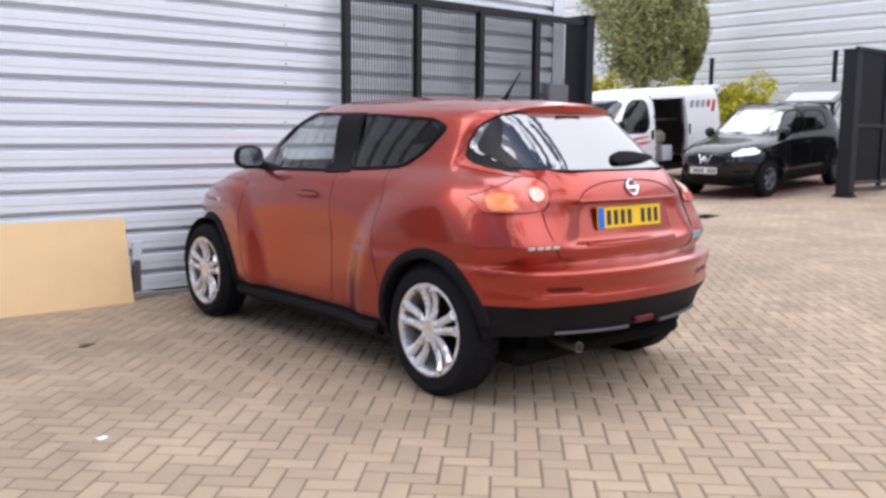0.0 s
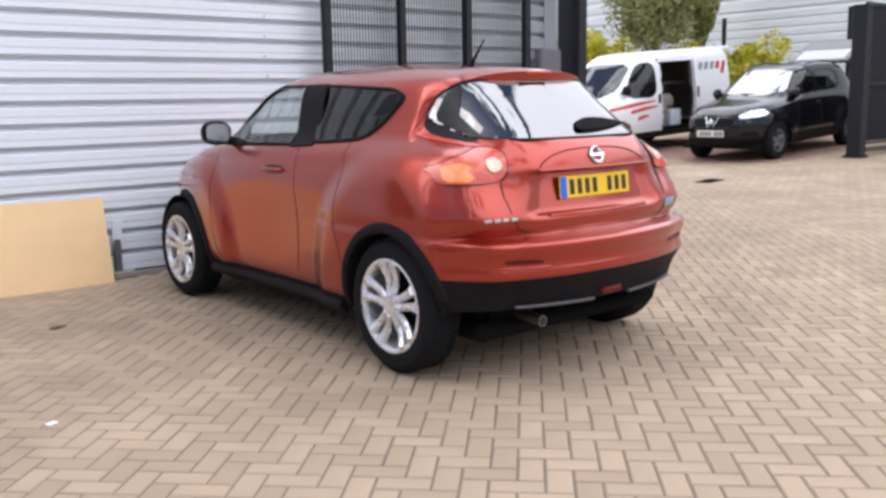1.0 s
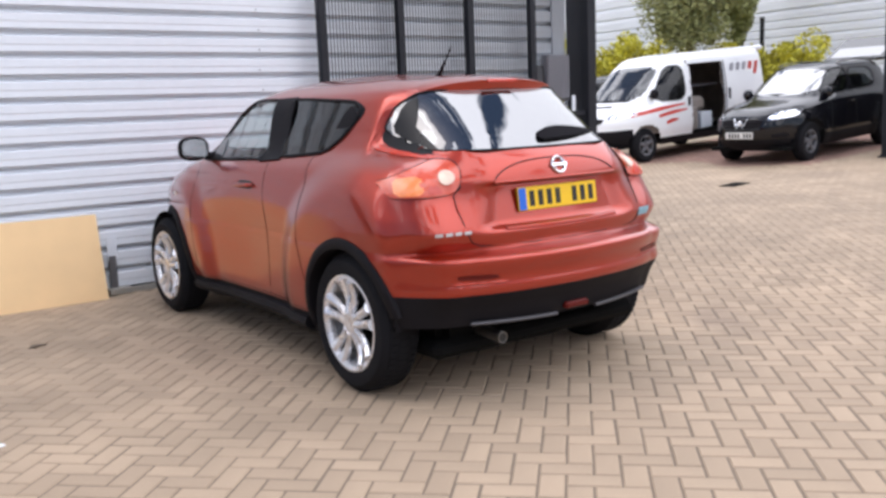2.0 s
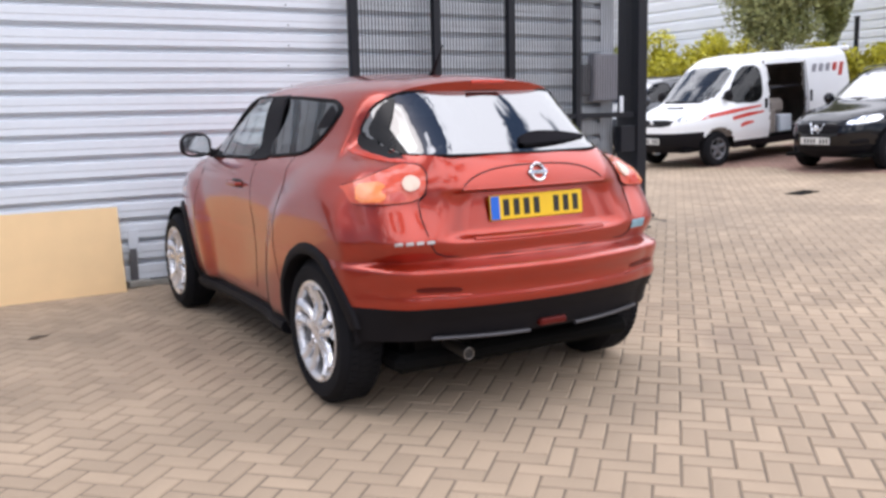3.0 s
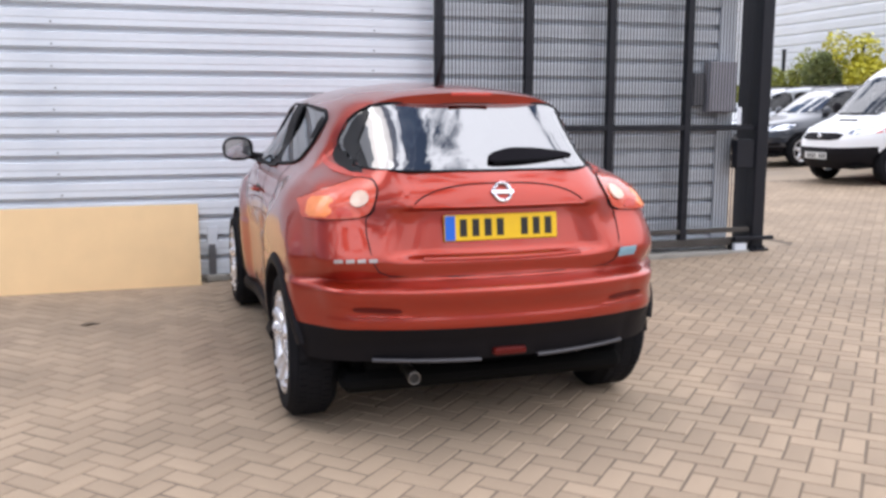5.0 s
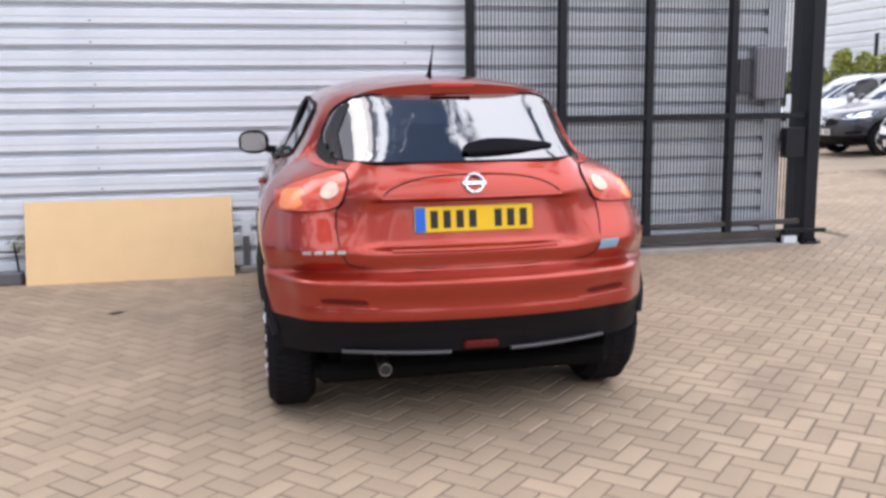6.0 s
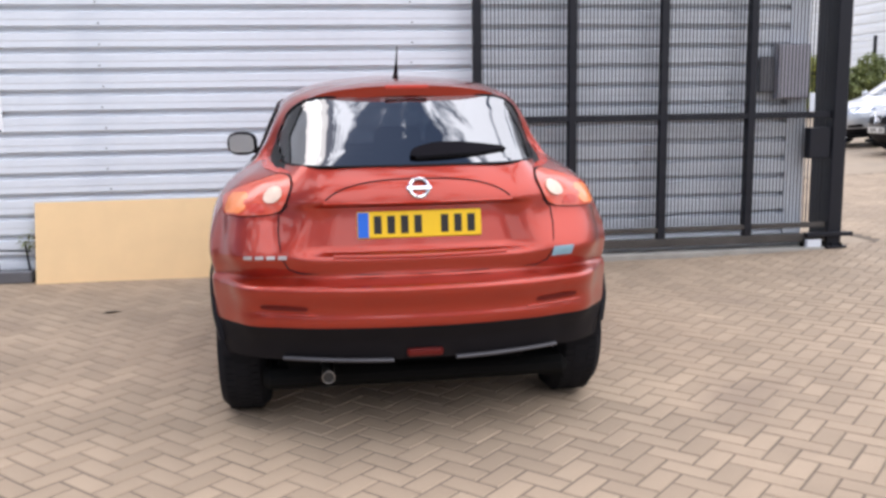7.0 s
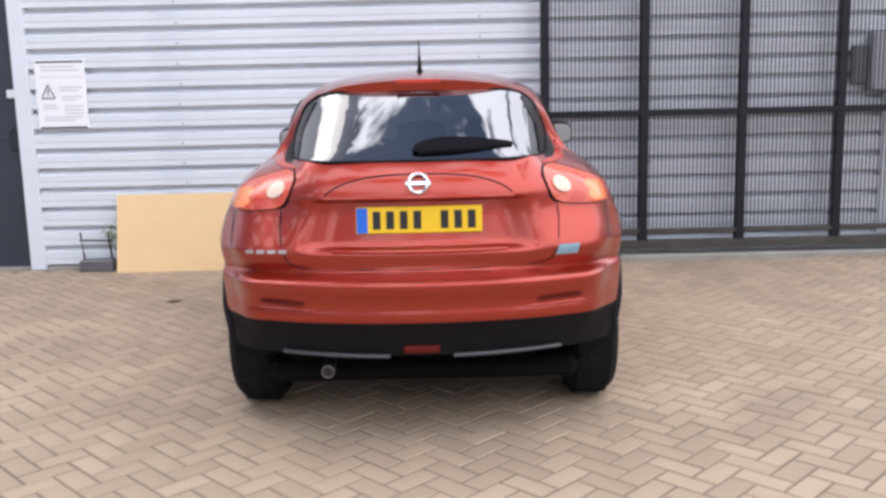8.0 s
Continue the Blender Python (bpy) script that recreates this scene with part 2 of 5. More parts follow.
def box(bm, x0, x1, y0, y1, z0, z1, bevel=0.0, m=None, seg=1):
    g = bmesh.ops.create_cube(bm, size=1)
    vs = g["verts"]
    for v in vs:
        v.co = Vector((x0 + (v.co.x + 0.5) * (x1 - x0), y0 + (v.co.y + 0.5) * (y1 - y0), z0 + (v.co.z + 0.5) * (z1 - z0)))
    if bevel:
        es = list({e for v in vs for e in v.link_edges})
        vs = list({v for f in bmesh.ops.bevel(bm, geom=es, offset=bevel, segments=seg, affect="EDGES")["faces"] for v in f.verts} | {v for v in vs if v.is_valid})
    if m:
        bmesh.ops.transform(bm, matrix=m, verts=[v for v in vs if v.is_valid])
    return bm


def boxed(*a, **k):
    return box(bmesh.new(), *a, **k)


def tube(bm, pts, r, sides=6, flat=1.0):
    """A closed tube along points; r a number or one for each point."""
    pts = [Vector(p) for p in pts]
    rings = []
    for i, p in enumerate(pts):
        d = (pts[min(i + 1, len(pts) - 1)] - pts[max(i - 1, 0)]).normalized()
        a = d.cross(Vector((0, 0, 1)))
        a = a.normalized() if a.length > 1e-4 else Vector((1, 0, 0))
        b = d.cross(a).normalized()
        rr = r[i] if isinstance(r, (list, tuple)) else r
        rings.append([bm.verts.new(p + rr * (math.cos(t) * a + flat * math.sin(t) * b)) for t in (2 * math.pi * k / sides for k in range(sides))])
    for u, v in zip(rings, rings[1:]):
        for k in range(sides):
            bm.faces.new((u[k], u[(k + 1) % sides], v[(k + 1) % sides], v[k]))
    bm.faces.new(rings[0][::-1])
    bm.faces.new(rings[-1])
    return bm


def spun(profile, sides=48, axis_x=True):
    """A surface of revolution about the x axis from (x, radius) pairs."""
    bm = bmesh.new()
    rings = []
    for x, r in profile:
        rings.append([bm.verts.new((x, r * math.cos(t), r * math.sin(t))) for t in (2 * math.pi * k / sides for k in range(sides))])
    for u, v in zip(rings, rings[1:]):
        for k in range(sides):
            bm.faces.new((u[k], u[(k + 1) % sides], v[(k + 1) % sides], v[k]))
    return bm


def rise(x):
    """The yard's level: flat round the car, then a gentle climb through the gateway, steeper under the parked cars."""
    t = max(0.0, min(17.5, x - 2.6))
    return 0.026 * (t * t / 1.6 if t < 0.8 else t - 0.4) + 0.028 * max(0.0, min(5.0, x - 10.0))


def parked(x, y, turn, wheelbase):
    """The pose of a car whose rear axle stands at x, y on the climb, its nose towards the gateway."""
    z, nose = rise(x), rise(x - wheelbase)
    return pose(x, y, z - 0.004, -math.degrees(math.atan2(z - nose, wheelbase)), 0, turn)


def fall(y):
    """The yard drains away from the clad wall."""
    return 0.0035 * (max(-10.0, min(3.5, y)) - 3.5)


# ---- vehicles: a body is the set |x| <= half(y, z), y towards the nose, z up ----
class Shape:
    """Half width as a function of length and height, from a table of levels: z, half width, rear end, front end."""

    def __init__(self, levels, mid, n_rear, n_front, wheels, bulge=0.045, reach=(0.42, 0.72), centre=0.36, waist=0.0, soft=0.012):
        a = np.array(levels)
        zs = np.arange(a[0, 0] - 0.1, a[-1, 0] + 0.1, 0.004)
        k = np.exp(-0.5 * (np.arange(-12, 13) * 0.004 / soft) ** 2)
        k /= k.sum()
        self.z = zs
        self.cols = [np.convolve(np.pad(np.interp(zs, a[:, 0], a[:, i]), 12, mode="edge"), k, "valid") for i in (1, 2, 3)]
        self.z0, self.z1, self.mid, self.nr, self.nf = a[0, 0], a[-1, 0], mid, n_rear, n_front
        self.wheels, self.bulge, self.reach, self.centre, self.waist = wheels, bulge, reach, centre, waist
        self.dent = None

    def ends(self, z):
        return [np.interp(z, self.z, c) for c in self.cols]

    def half(self, y, z):
        w, r, f = self.ends(z)
        y = np.asarray(y, float)
        rear = np.clip((self.mid - y) / (self.mid - r), 0, 1)
        fore = np.clip((y - self.mid) / (f - self.mid), 0, 1)
        n = np.interp(z, self.nr[0], self.nr[1]) if isinstance(self.nr, tuple) else self.nr
        nf = np.interp(z, self.nf[0], self.nf[1]) if isinstance(self.nf, tuple) else self.nf
        q = np.where(y < self.mid, (1 - rear ** n) ** (1 / n), (1 - fore ** nf) ** (1 / nf))
        b = 0
        for yw in self.wheels:
            away = np.where((y < yw) == (yw < self.mid), 1.28, 1.0)
            d = np.hypot((y - yw) * away, (z - self.centre))
            s = np.clip((self.reach[1] - d) / (self.reach[1] - self.reach[0]), 0, 1)
            b = np.maximum(b, self.bulge * s * s * (3 - 2 * s))
        if self.waist:
            mid = 0.5 * (self.wheels[0] + self.wheels[1])
            s = np.clip(1 - np.hypot((y - mid) / 0.85, (z - 0.60) / 0.42), 0, 1)
            b = b - self.waist * s * s * (3 - 2 * s)
        return (w + b) * q

    def rear(self, x, z, off=0.0):
        """The point of the tail at x, z."""
        lo, hi = self.ends(z)[1], self.mid
        for _ in range(28):
            m = 0.5 * (lo + hi)
            lo, hi = (lo, m) if self.half(m, z) > abs(x) else (m, hi)
        y = hi
        if self.dent:
            y += self.dent(x, y, z)
        return Vector((x, y - off, z))

    def side(self, y, z, sign=-1, off=0.0):
        return Vector((sign * (float(self.half(y, z)) + off), y, z))

    def nose(self, x, z, off=0.0):
        lo, hi = self.mid, self.ends(z)[2]
        for _ in range(28):
            m = 0.5 * (lo + hi)
            lo, hi = (m, hi) if self.half(m, z) > abs(x) else (lo, m)
        return Vector((x, lo + off, z))

    def turn(self, phi, z, off=0.0, y0=0.3):
        """The point met by going out level from x = 0, y = y0 at phi degrees from straight back (towards -x)."""
        s, c = math.sin(radians(phi)), math.cos(radians(phi))
        lo, hi = 0.0, 3.0
        for _ in range(30):
            m = 0.5 * (lo + hi)
            y = y0 - m * c
            inside = y > self.ends(z)[1] and float(self.half(y, z)) > abs(m * s)
            lo, hi = (m, hi) if inside else (lo, m)
        t = lo + off
        p = Vector((-t * s, y0 - t * c, z))
        if self.dent:
            p.y += self.dent(p.x, p.y, z)
        return p

    def grid(self, zs, columns):
        """Rows of points round the right half, from tail to nose."""
        rows = []
        for z in zs:
            w, r, f = self.ends(z)
            u = np.linspace(0, 1, 500)
            yr = r + (self.mid - r) * (1 - np.cos(u * math.pi / 2)) ** 1.5
            yf = self.mid + (f - self.mid) * (np.sin(u[1:] * math.pi / 2)) ** 0.5
            yy = np.concatenate([yr, np.sort(f - (f - self.mid) * (1 - np.cos(u[::-1][1:] * math.pi / 2)) ** 1.5)])
            xx = self.half(yy, z)
            xx[0] = xx[-1] = 0
            arc = np.concatenate([[0], np.cumsum(np.hypot(np.diff(xx), np.diff(yy)))])
            s = np.linspace(0, arc[-1], columns)
            rows.append(np.stack([np.interp(s, arc, xx), np.interp(s, arc, yy), np.full(columns, z)], 1))
        return rows


def in_poly(x, y, poly):
    inside = False
    for (x0, y0), (x1, y1) in zip(poly, poly[1:] + poly[:1]):
        if (y0 > y) != (y1 > y) and x < (x1 - x0) * (y - y0) / (y1 - y0) + x0:
            inside = not inside
    return inside


def rounded(poly, times=3):
    """A polygon with its corners cut round."""
    for _ in range(times):
        poly = [q for a, b in zip(poly, poly[1:] + poly[:1]) for q in ((a[0] * 0.82 + b[0] * 0.18, a[1] * 0.82 + b[1] * 0.18), (a[0] * 0.18 + b[0] * 0.82, a[1] * 0.18 + b[1] * 0.82))]
    return poly


def cornered(poly, r):
    """A polygon with its corners cut at a fixed length r."""
    out = []
    for a, b, c in zip(poly[-1:] + poly[:-1], poly, poly[1:] + poly[:1]):
        for q in (a, c):
            t = r / math.hypot(q[0] - b[0], q[1] - b[1])
            out.append((b[0] + (q[0] - b[0]) * t, b[1] + (q[1] - b[1]) * t))
    return out


def dense(poly, step):
    out = []
    for a, b in zip(poly, poly[1:] + poly[:1]):
        n = max(1, int(math.hypot(b[0] - a[0], b[1] - a[1]) / step))
        out += [(a[0] + (b[0] - a[0]) * i / n, a[1] + (b[1] - a[1]) * i / n) for i in range(n)]
    return out


def patch(poly, place, rings=7, edge=0.0):
    """A sheet over a polygon of the plane, each point set by place(a, b); edge: how far its rim turns inwards."""
    bm = bmesh.new()
    cx, cy = sum(p[0] for p in poly) / len(poly), sum(p[1] for p in poly) / len(poly)
    prev = [bm.verts.new(place(cx, cy))]
    for k in range(1, rings + 1):
        s = k / rings
        row = [bm.verts.new(place(cx + (x - cx) * s, cy + (y - cy) * s)) for x, y in poly]
        n = len(row)
        for i in range(n):
            if len(prev) == 1:
                bm.faces.new((prev[0], row[i], row[(i + 1) % n]))
            else:
                bm.faces.new((prev[i], row[i], row[(i + 1) % n], prev[(i + 1) % n]))
        prev = row
    if edge:
        c = Vector((0, 1.0, 0.75))
        row = [bm.verts.new(v.co + (c - v.co).normalized() * edge) for v in prev]
        for i in range(n):
            bm.faces.new((prev[i], row[i], row[(i + 1) % n], prev[(i + 1) % n]))
    return bm


def shell(shape, zs, columns, classify, arches, names):
    """The body's skin as separate sheets: classify(x, y, z, tail) names the sheet of a face, or gives None for a hole."""
    rows = shape.grid(zs, columns)
    pts = np.array(rows)
    for yw, zw, rad in arches:
        d = np.hypot(pts[:, :, 1] - yw, pts[:, :, 2] - zw)
        near = (np.abs(d - rad) < 0.011) & (pts[:, :, 0] > 0.5)
        for i, j in zip(*np.nonzero(near)):
            x, y, z = pts[i, j]
            k = rad / d[i, j]
            y2, z2 = yw + (y - yw) * k, zw + (z - zw) * k
            pts[i, j] = (float(shape.half(y2, z2)), y2, z2)
    made = {n: bmesh.new() for n in names}
    made_v = {n: {} for n in names}

    def vert(n, i, j, sg):
        key = (i, j, sg if 0 < j < columns - 1 else 1)
        if key not in made_v[n]:
            x, y, z = pts[i, j]
            if shape.dent:
                y += shape.dent(x, y, z)
            made_v[n][key] = made[n].verts.new((key[2] * x, y, z))
        return made_v[n][key]

    for i in range(len(zs) - 1):
        for j in range(columns - 1):
            c = 0.25 * (pts[i, j] + pts[i + 1, j] + pts[i, j + 1] + pts[i + 1, j + 1])
            if any(math.hypot(c[1] - yw, c[2] - zw) < rad and c[0] > 0.5 for yw, zw, rad in arches):
                continue
            for sg in (1, -1):
                n = classify(sg * c[0], c[1], c[2])
                if n is None:
                    continue
                q = [vert(n, i, j, sg), vert(n, i, j + 1, sg), vert(n, i + 1, j + 1, sg), vert(n, i + 1, j, sg)]
                q = list(dict.fromkeys(q))
                if len(q) > 2:
                    made[n].faces.new(q if sg > 0 else q[::-1])
    # close the top
    top = names[0]
    i = len(zs) - 1
    ring = [vert(top, i, j, 1) for j in range(columns)] + [vert(top, i, j, -1) for j in range(columns - 2, 0, -1)]
    made[top].faces.new(ring)
    return made


def wheel(parent, m, radius, width, rim, spokes=5, twin=True, name="wheel", metal=None):
    """A wheel about the x axis, its outer face towards -x: tyre, rim, spokes and hub."""
    metal = metal or ALLOY
    w = part(name, spun([(-width * 0.5 + 0.03, 0.03), (-width * 0.5 + 0.03, 0.06), (-width * 0.3, 0.065), (-width * 0.3, 0.0)], 24), DARK_METAL, parent, m=m)
    h = width / 2
    bm = spun([(h * 0.8, rim), (h, rim + 0.03), (h, radius - 0.035), (h - 0.03, radius - 0.006), (h - 0.07, radius), (0, radius + 0.001), (-h + 0.07, radius), (-h + 0.03, radius - 0.006), (-h, radius - 0.035), (-h - 0.004, rim + 0.04), (-h + 0.006, rim + 0.012), (-h + 0.03, rim - 0.004)], 64)
    # tread blocks: grooves across and round
    part("tyre", bm, RUBBER, w)
    bm = bmesh.new()
    for k in range(60):
        a = 2 * math.pi * k / 60
        for x0, x1, sh in ((-h + 0.035, -0.035, 0.0), (-0.028, 0.028, 0.05), (0.035, h - 0.035, 0.0)):
            rot = Matrix.Rotation(a + sh, 4, "X")
            box(bm, x0, x1, -radius * 0.043, radius * 0.043, radius - 0.004, radius + 0.003, m=rot)
    part("tread", bm, RUBBER, w, smooth=False)
    part("rim", spun([(h * 0.6, rim - 0.012), (-h + 0.04, rim - 0.02), (-h + 0.012, rim - 0.012), (-h + 0.002, rim + 0.004), (-h + 0.004, rim + 0.014), (-h + 0.03, rim + 0.008)], 64), metal, w)
    part("brake_disc", spun([(-h + 0.10, 0.03), (-h + 0.10, rim * 0.68), (-h + 0.12, rim * 0.68), (-h + 0.12, 0.03)], 40), DARK_METAL, w)
    for k in range(spokes):
        bm = bmesh.new()
        a = 2 * math.pi * k / spokes + 0.3
        pair = (-0.20, 0.20) if twin else (0,)
        for da in pair:
            pts = []
            for s in np.linspace(0, 1, 7):
                r = 0.045 + (rim - 0.05) * s
                side = math.copysign(0.017 + 0.026 * s, da) if twin else 0.0
                x = -h + 0.016 + 0.018 * (1 - (2 * s - 0.9) ** 2)
                pts.append((x, (r - 0.1 * abs(side) * s) * math.cos(a) - side * math.sin(a), (r - 0.1 * abs(side) * s) * math.sin(a) + side * math.cos(a)))
            tube(bm, pts, [0.016, 0.0165, 0.017, 0.0175, 0.019, 0.021, 0.025] if twin else [0.016, 0.016, 0.015, 0.015, 0.015, 0.015, 0.016], 8, 1.25 if twin else 2.5)
        part("spoke", bm, metal, w)
    part("hub", spun([(-h + 0.012, 0.0), (-h + 0.006, 0.022), (-h + 0.010, 0.052), (-h + 0.05, 0.06)], 24), metal, w)
    for k in range(5):
        a = 2 * math.pi * k / 5
        part("wheel_nut", spun([(-h + 0.012, 0.0), (-h + 0.008, 0.007), (-h + 0.022, 0.009)], 8), CHROME, w, m=Matrix.Translation((0, 0.036 * math.cos(a), 0.036 * math.sin(a))))
    return w


def plate(parent, name, m, mat, characters=((0, 4), (5, 3)), band=True):
    """A number plate facing -y, with plain bars for its characters."""
    p = part(name, boxed(-0.26, 0.26, -0.006, 0.006, -0.0555, 0.0555, 0.004), mat, parent, m=m)
    if band:
        part("blue_band", boxed(-0.257, -0.212, -0.0085, -0.004, -0.052, 0.052, 0.001), PLATE_BLUE, p)
    for start, count in characters:
        for k in range(count):
            x = -0.195 + (start + k) * 0.056
            part("bar", boxed(x + 0.004, x + 0.036, -0.0085, -0.004, -0.037, 0.037, 0.001), INK, p)
    return p


# ---- the red hatchback ----
RED_LEVELS = [
    (0.19, 0.74, -0.52, 3.10), (0.26, 0.79, -0.60, 3.22), (0.36, 0.825, -0.665, 3.30), (0.46, 0.838, -0.700, 3.34), (0.50, 0.842, -0.728, 3.35), (0.545, 0.846, -0.752, 3.36), (0.562, 0.846, -0.738, 3.36), (0.60, 0.847, -0.736, 3.36),
    (0.66, 0.849, -0.760, 3.36), (0.690, 0.849, -0.757, 3.35), (0.706, 0.845, -0.645, 3.35), (0.75, 0.847, -0.640, 3.34), (0.795, 0.849, -0.647, 3.33), (0.86, 0.850, -0.630, 3.28),
    (0.95, 0.840, -0.608, 3.12), (1.02, 0.822, -0.600, 2.85), (1.07, 0.805, -0.582, 2.55), (1.10, 0.782, -0.566, 2.42), (1.13, 0.748, -0.540, 2.30), (1.165, 0.705, -0.500, 2.26),
    (1.25, 0.667, -0.395, 2.12), (1.35, 0.630, -0.283, 1.96), (1.42, 0.595, -0.200, 1.84), (1.46, 0.555, -0.145, 1.76), (1.505, 0.47, 0.06, 1.64),
    (1.53, 0.38, 0.28, 1.53), (1.55, 0.27, 0.48, 1.41), (1.562, 0.16, 0.70, 1.26), (1.568, 0.05, 0.88, 1.08)]
RED = Shape(RED_LEVELS, 1.0, ((0.40, 0.70, 0.80, 0.98, 1.08, 1.25), (8.0, 8.0, 11.0, 11.0, 7.0, 4.6)), ((1.0, 1.15), (3.0, 4.6)), (0.0, 2.53), bulge=0.048, reach=(0.60, 0.82), waist=0.040, soft=0.007)
WHEEL_Z, ARCH = 0.334, 0.385


def step(a, b, v):
    t = max(0.0, min(1.0, (v - a) / (b - a)))
    return t * t * (3 - 2 * t)


def red_dent(x, y, z):
    """The crown of the tail across the car, and the hollow for the number plate under the tailgate's lip."""
    if y > 0.1:
        return 0.0
    wide = 0.40 + 0.25 * (1.0 - z)
    hollow = 0.044 * step(wide + 0.10, wide - 0.08, abs(x)) * step(0.782, 0.822, z) * step(1.012, 0.992, z) * step(-0.3, -0.4, y)
    shoulder = 0.050 * step(0.40, 0.62, abs(x)) * step(0.78, 0.99, z) * step(1.20, 1.06, z) * step(0.0, -0.25, y)
    wrap = 0.19 * step(0.46, 0.62, abs(x)) * step(1.08, 1.20, z) * step(1.50, 1.40, z) * step(0.1, -0.25, y)
    flat = 0.07 * step(0.70, 0.75, z) * step(1.12, 1.02, z)
    return shoulder + wrap + (0.24 - flat - 0.12 * step(1.10, 1.22, z)) * min(abs(x), 0.6) ** 2 * (step(-0.28, -0.50, y) + step(1.08, 1.18, z) * (step(0.1, -0.25, y) - step(-0.28, -0.50, y))) + hollow


RED.dent = red_dent
REAR_GLASS = [(-0.545, 1.156), (0.545, 1.156), (0.574, 1.190), (0.594, 1.260), (0.535, 1.388), (0.43, 1.452), (-0.43, 1.452), (-0.535, 1.388), (-0.594, 1.260), (-0.574, 1.190)]
SIDE_FRONT = [(1.99, 1.094), (1.055, 1.112), (1.165, 1.446), (1.50, 1.452), (1.71, 1.375)]
SIDE_REAR = [(0.875, 1.124), (0.43, 1.152), (0.29, 1.235), (0.19, 1.360), (0.28, 1.412), (0.975, 1.446)]
SCREEN = [(-0.60, 1.13), (0.60, 1.13), (0.50, 1.46), (-0.50, 1.46)]


def side_place(sign, off):
    return lambda y, z: RED.side(y, z, sign, off)


def side_pane(poly, sign):
    """A smoothly curved pane through the rim that the body gives it."""
    rim = np.array([RED.side(y, z, sign, 0.004) for y, z in poly])
    bend = lambda y, z: np.array([1.0 + 0 * y, y, z, y * y, z * z, y * z]).T
    w = np.linalg.lstsq(bend(rim[:, 1], rim[:, 2]), rim[:, 0], rcond=None)[0]
    return lambda y, z: (float(bend(y, z) @ w), y, z)


def rear_pane(off):
    """The rear window's smooth surface, a low polynomial through the body's tail."""
    bend = lambda x, z: np.array([1.0 + 0 * x, z, z * z, x ** 2, x ** 4, x ** 6, x ** 2 * z, x ** 4 * z, x ** 2 * z * z, x ** 4 * z * z]).T
    pts = np.array([RED.rear(a * k, 1.31 + (b - 1.31) * k, 0.0) for a, b in dense(rounded(REAR_GLASS, 2), 0.03) for k in (1.0, 1.0, 0.75, 0.5, 0.25)])
    u = pts[:, 2] - 1.31
    w = np.linalg.lstsq(bend(pts[:, 0], u), pts[:, 1], rcond=None)[0]
    return lambda x, z: (x, float(bend(x, z - 1.31) @ w) - off, z)


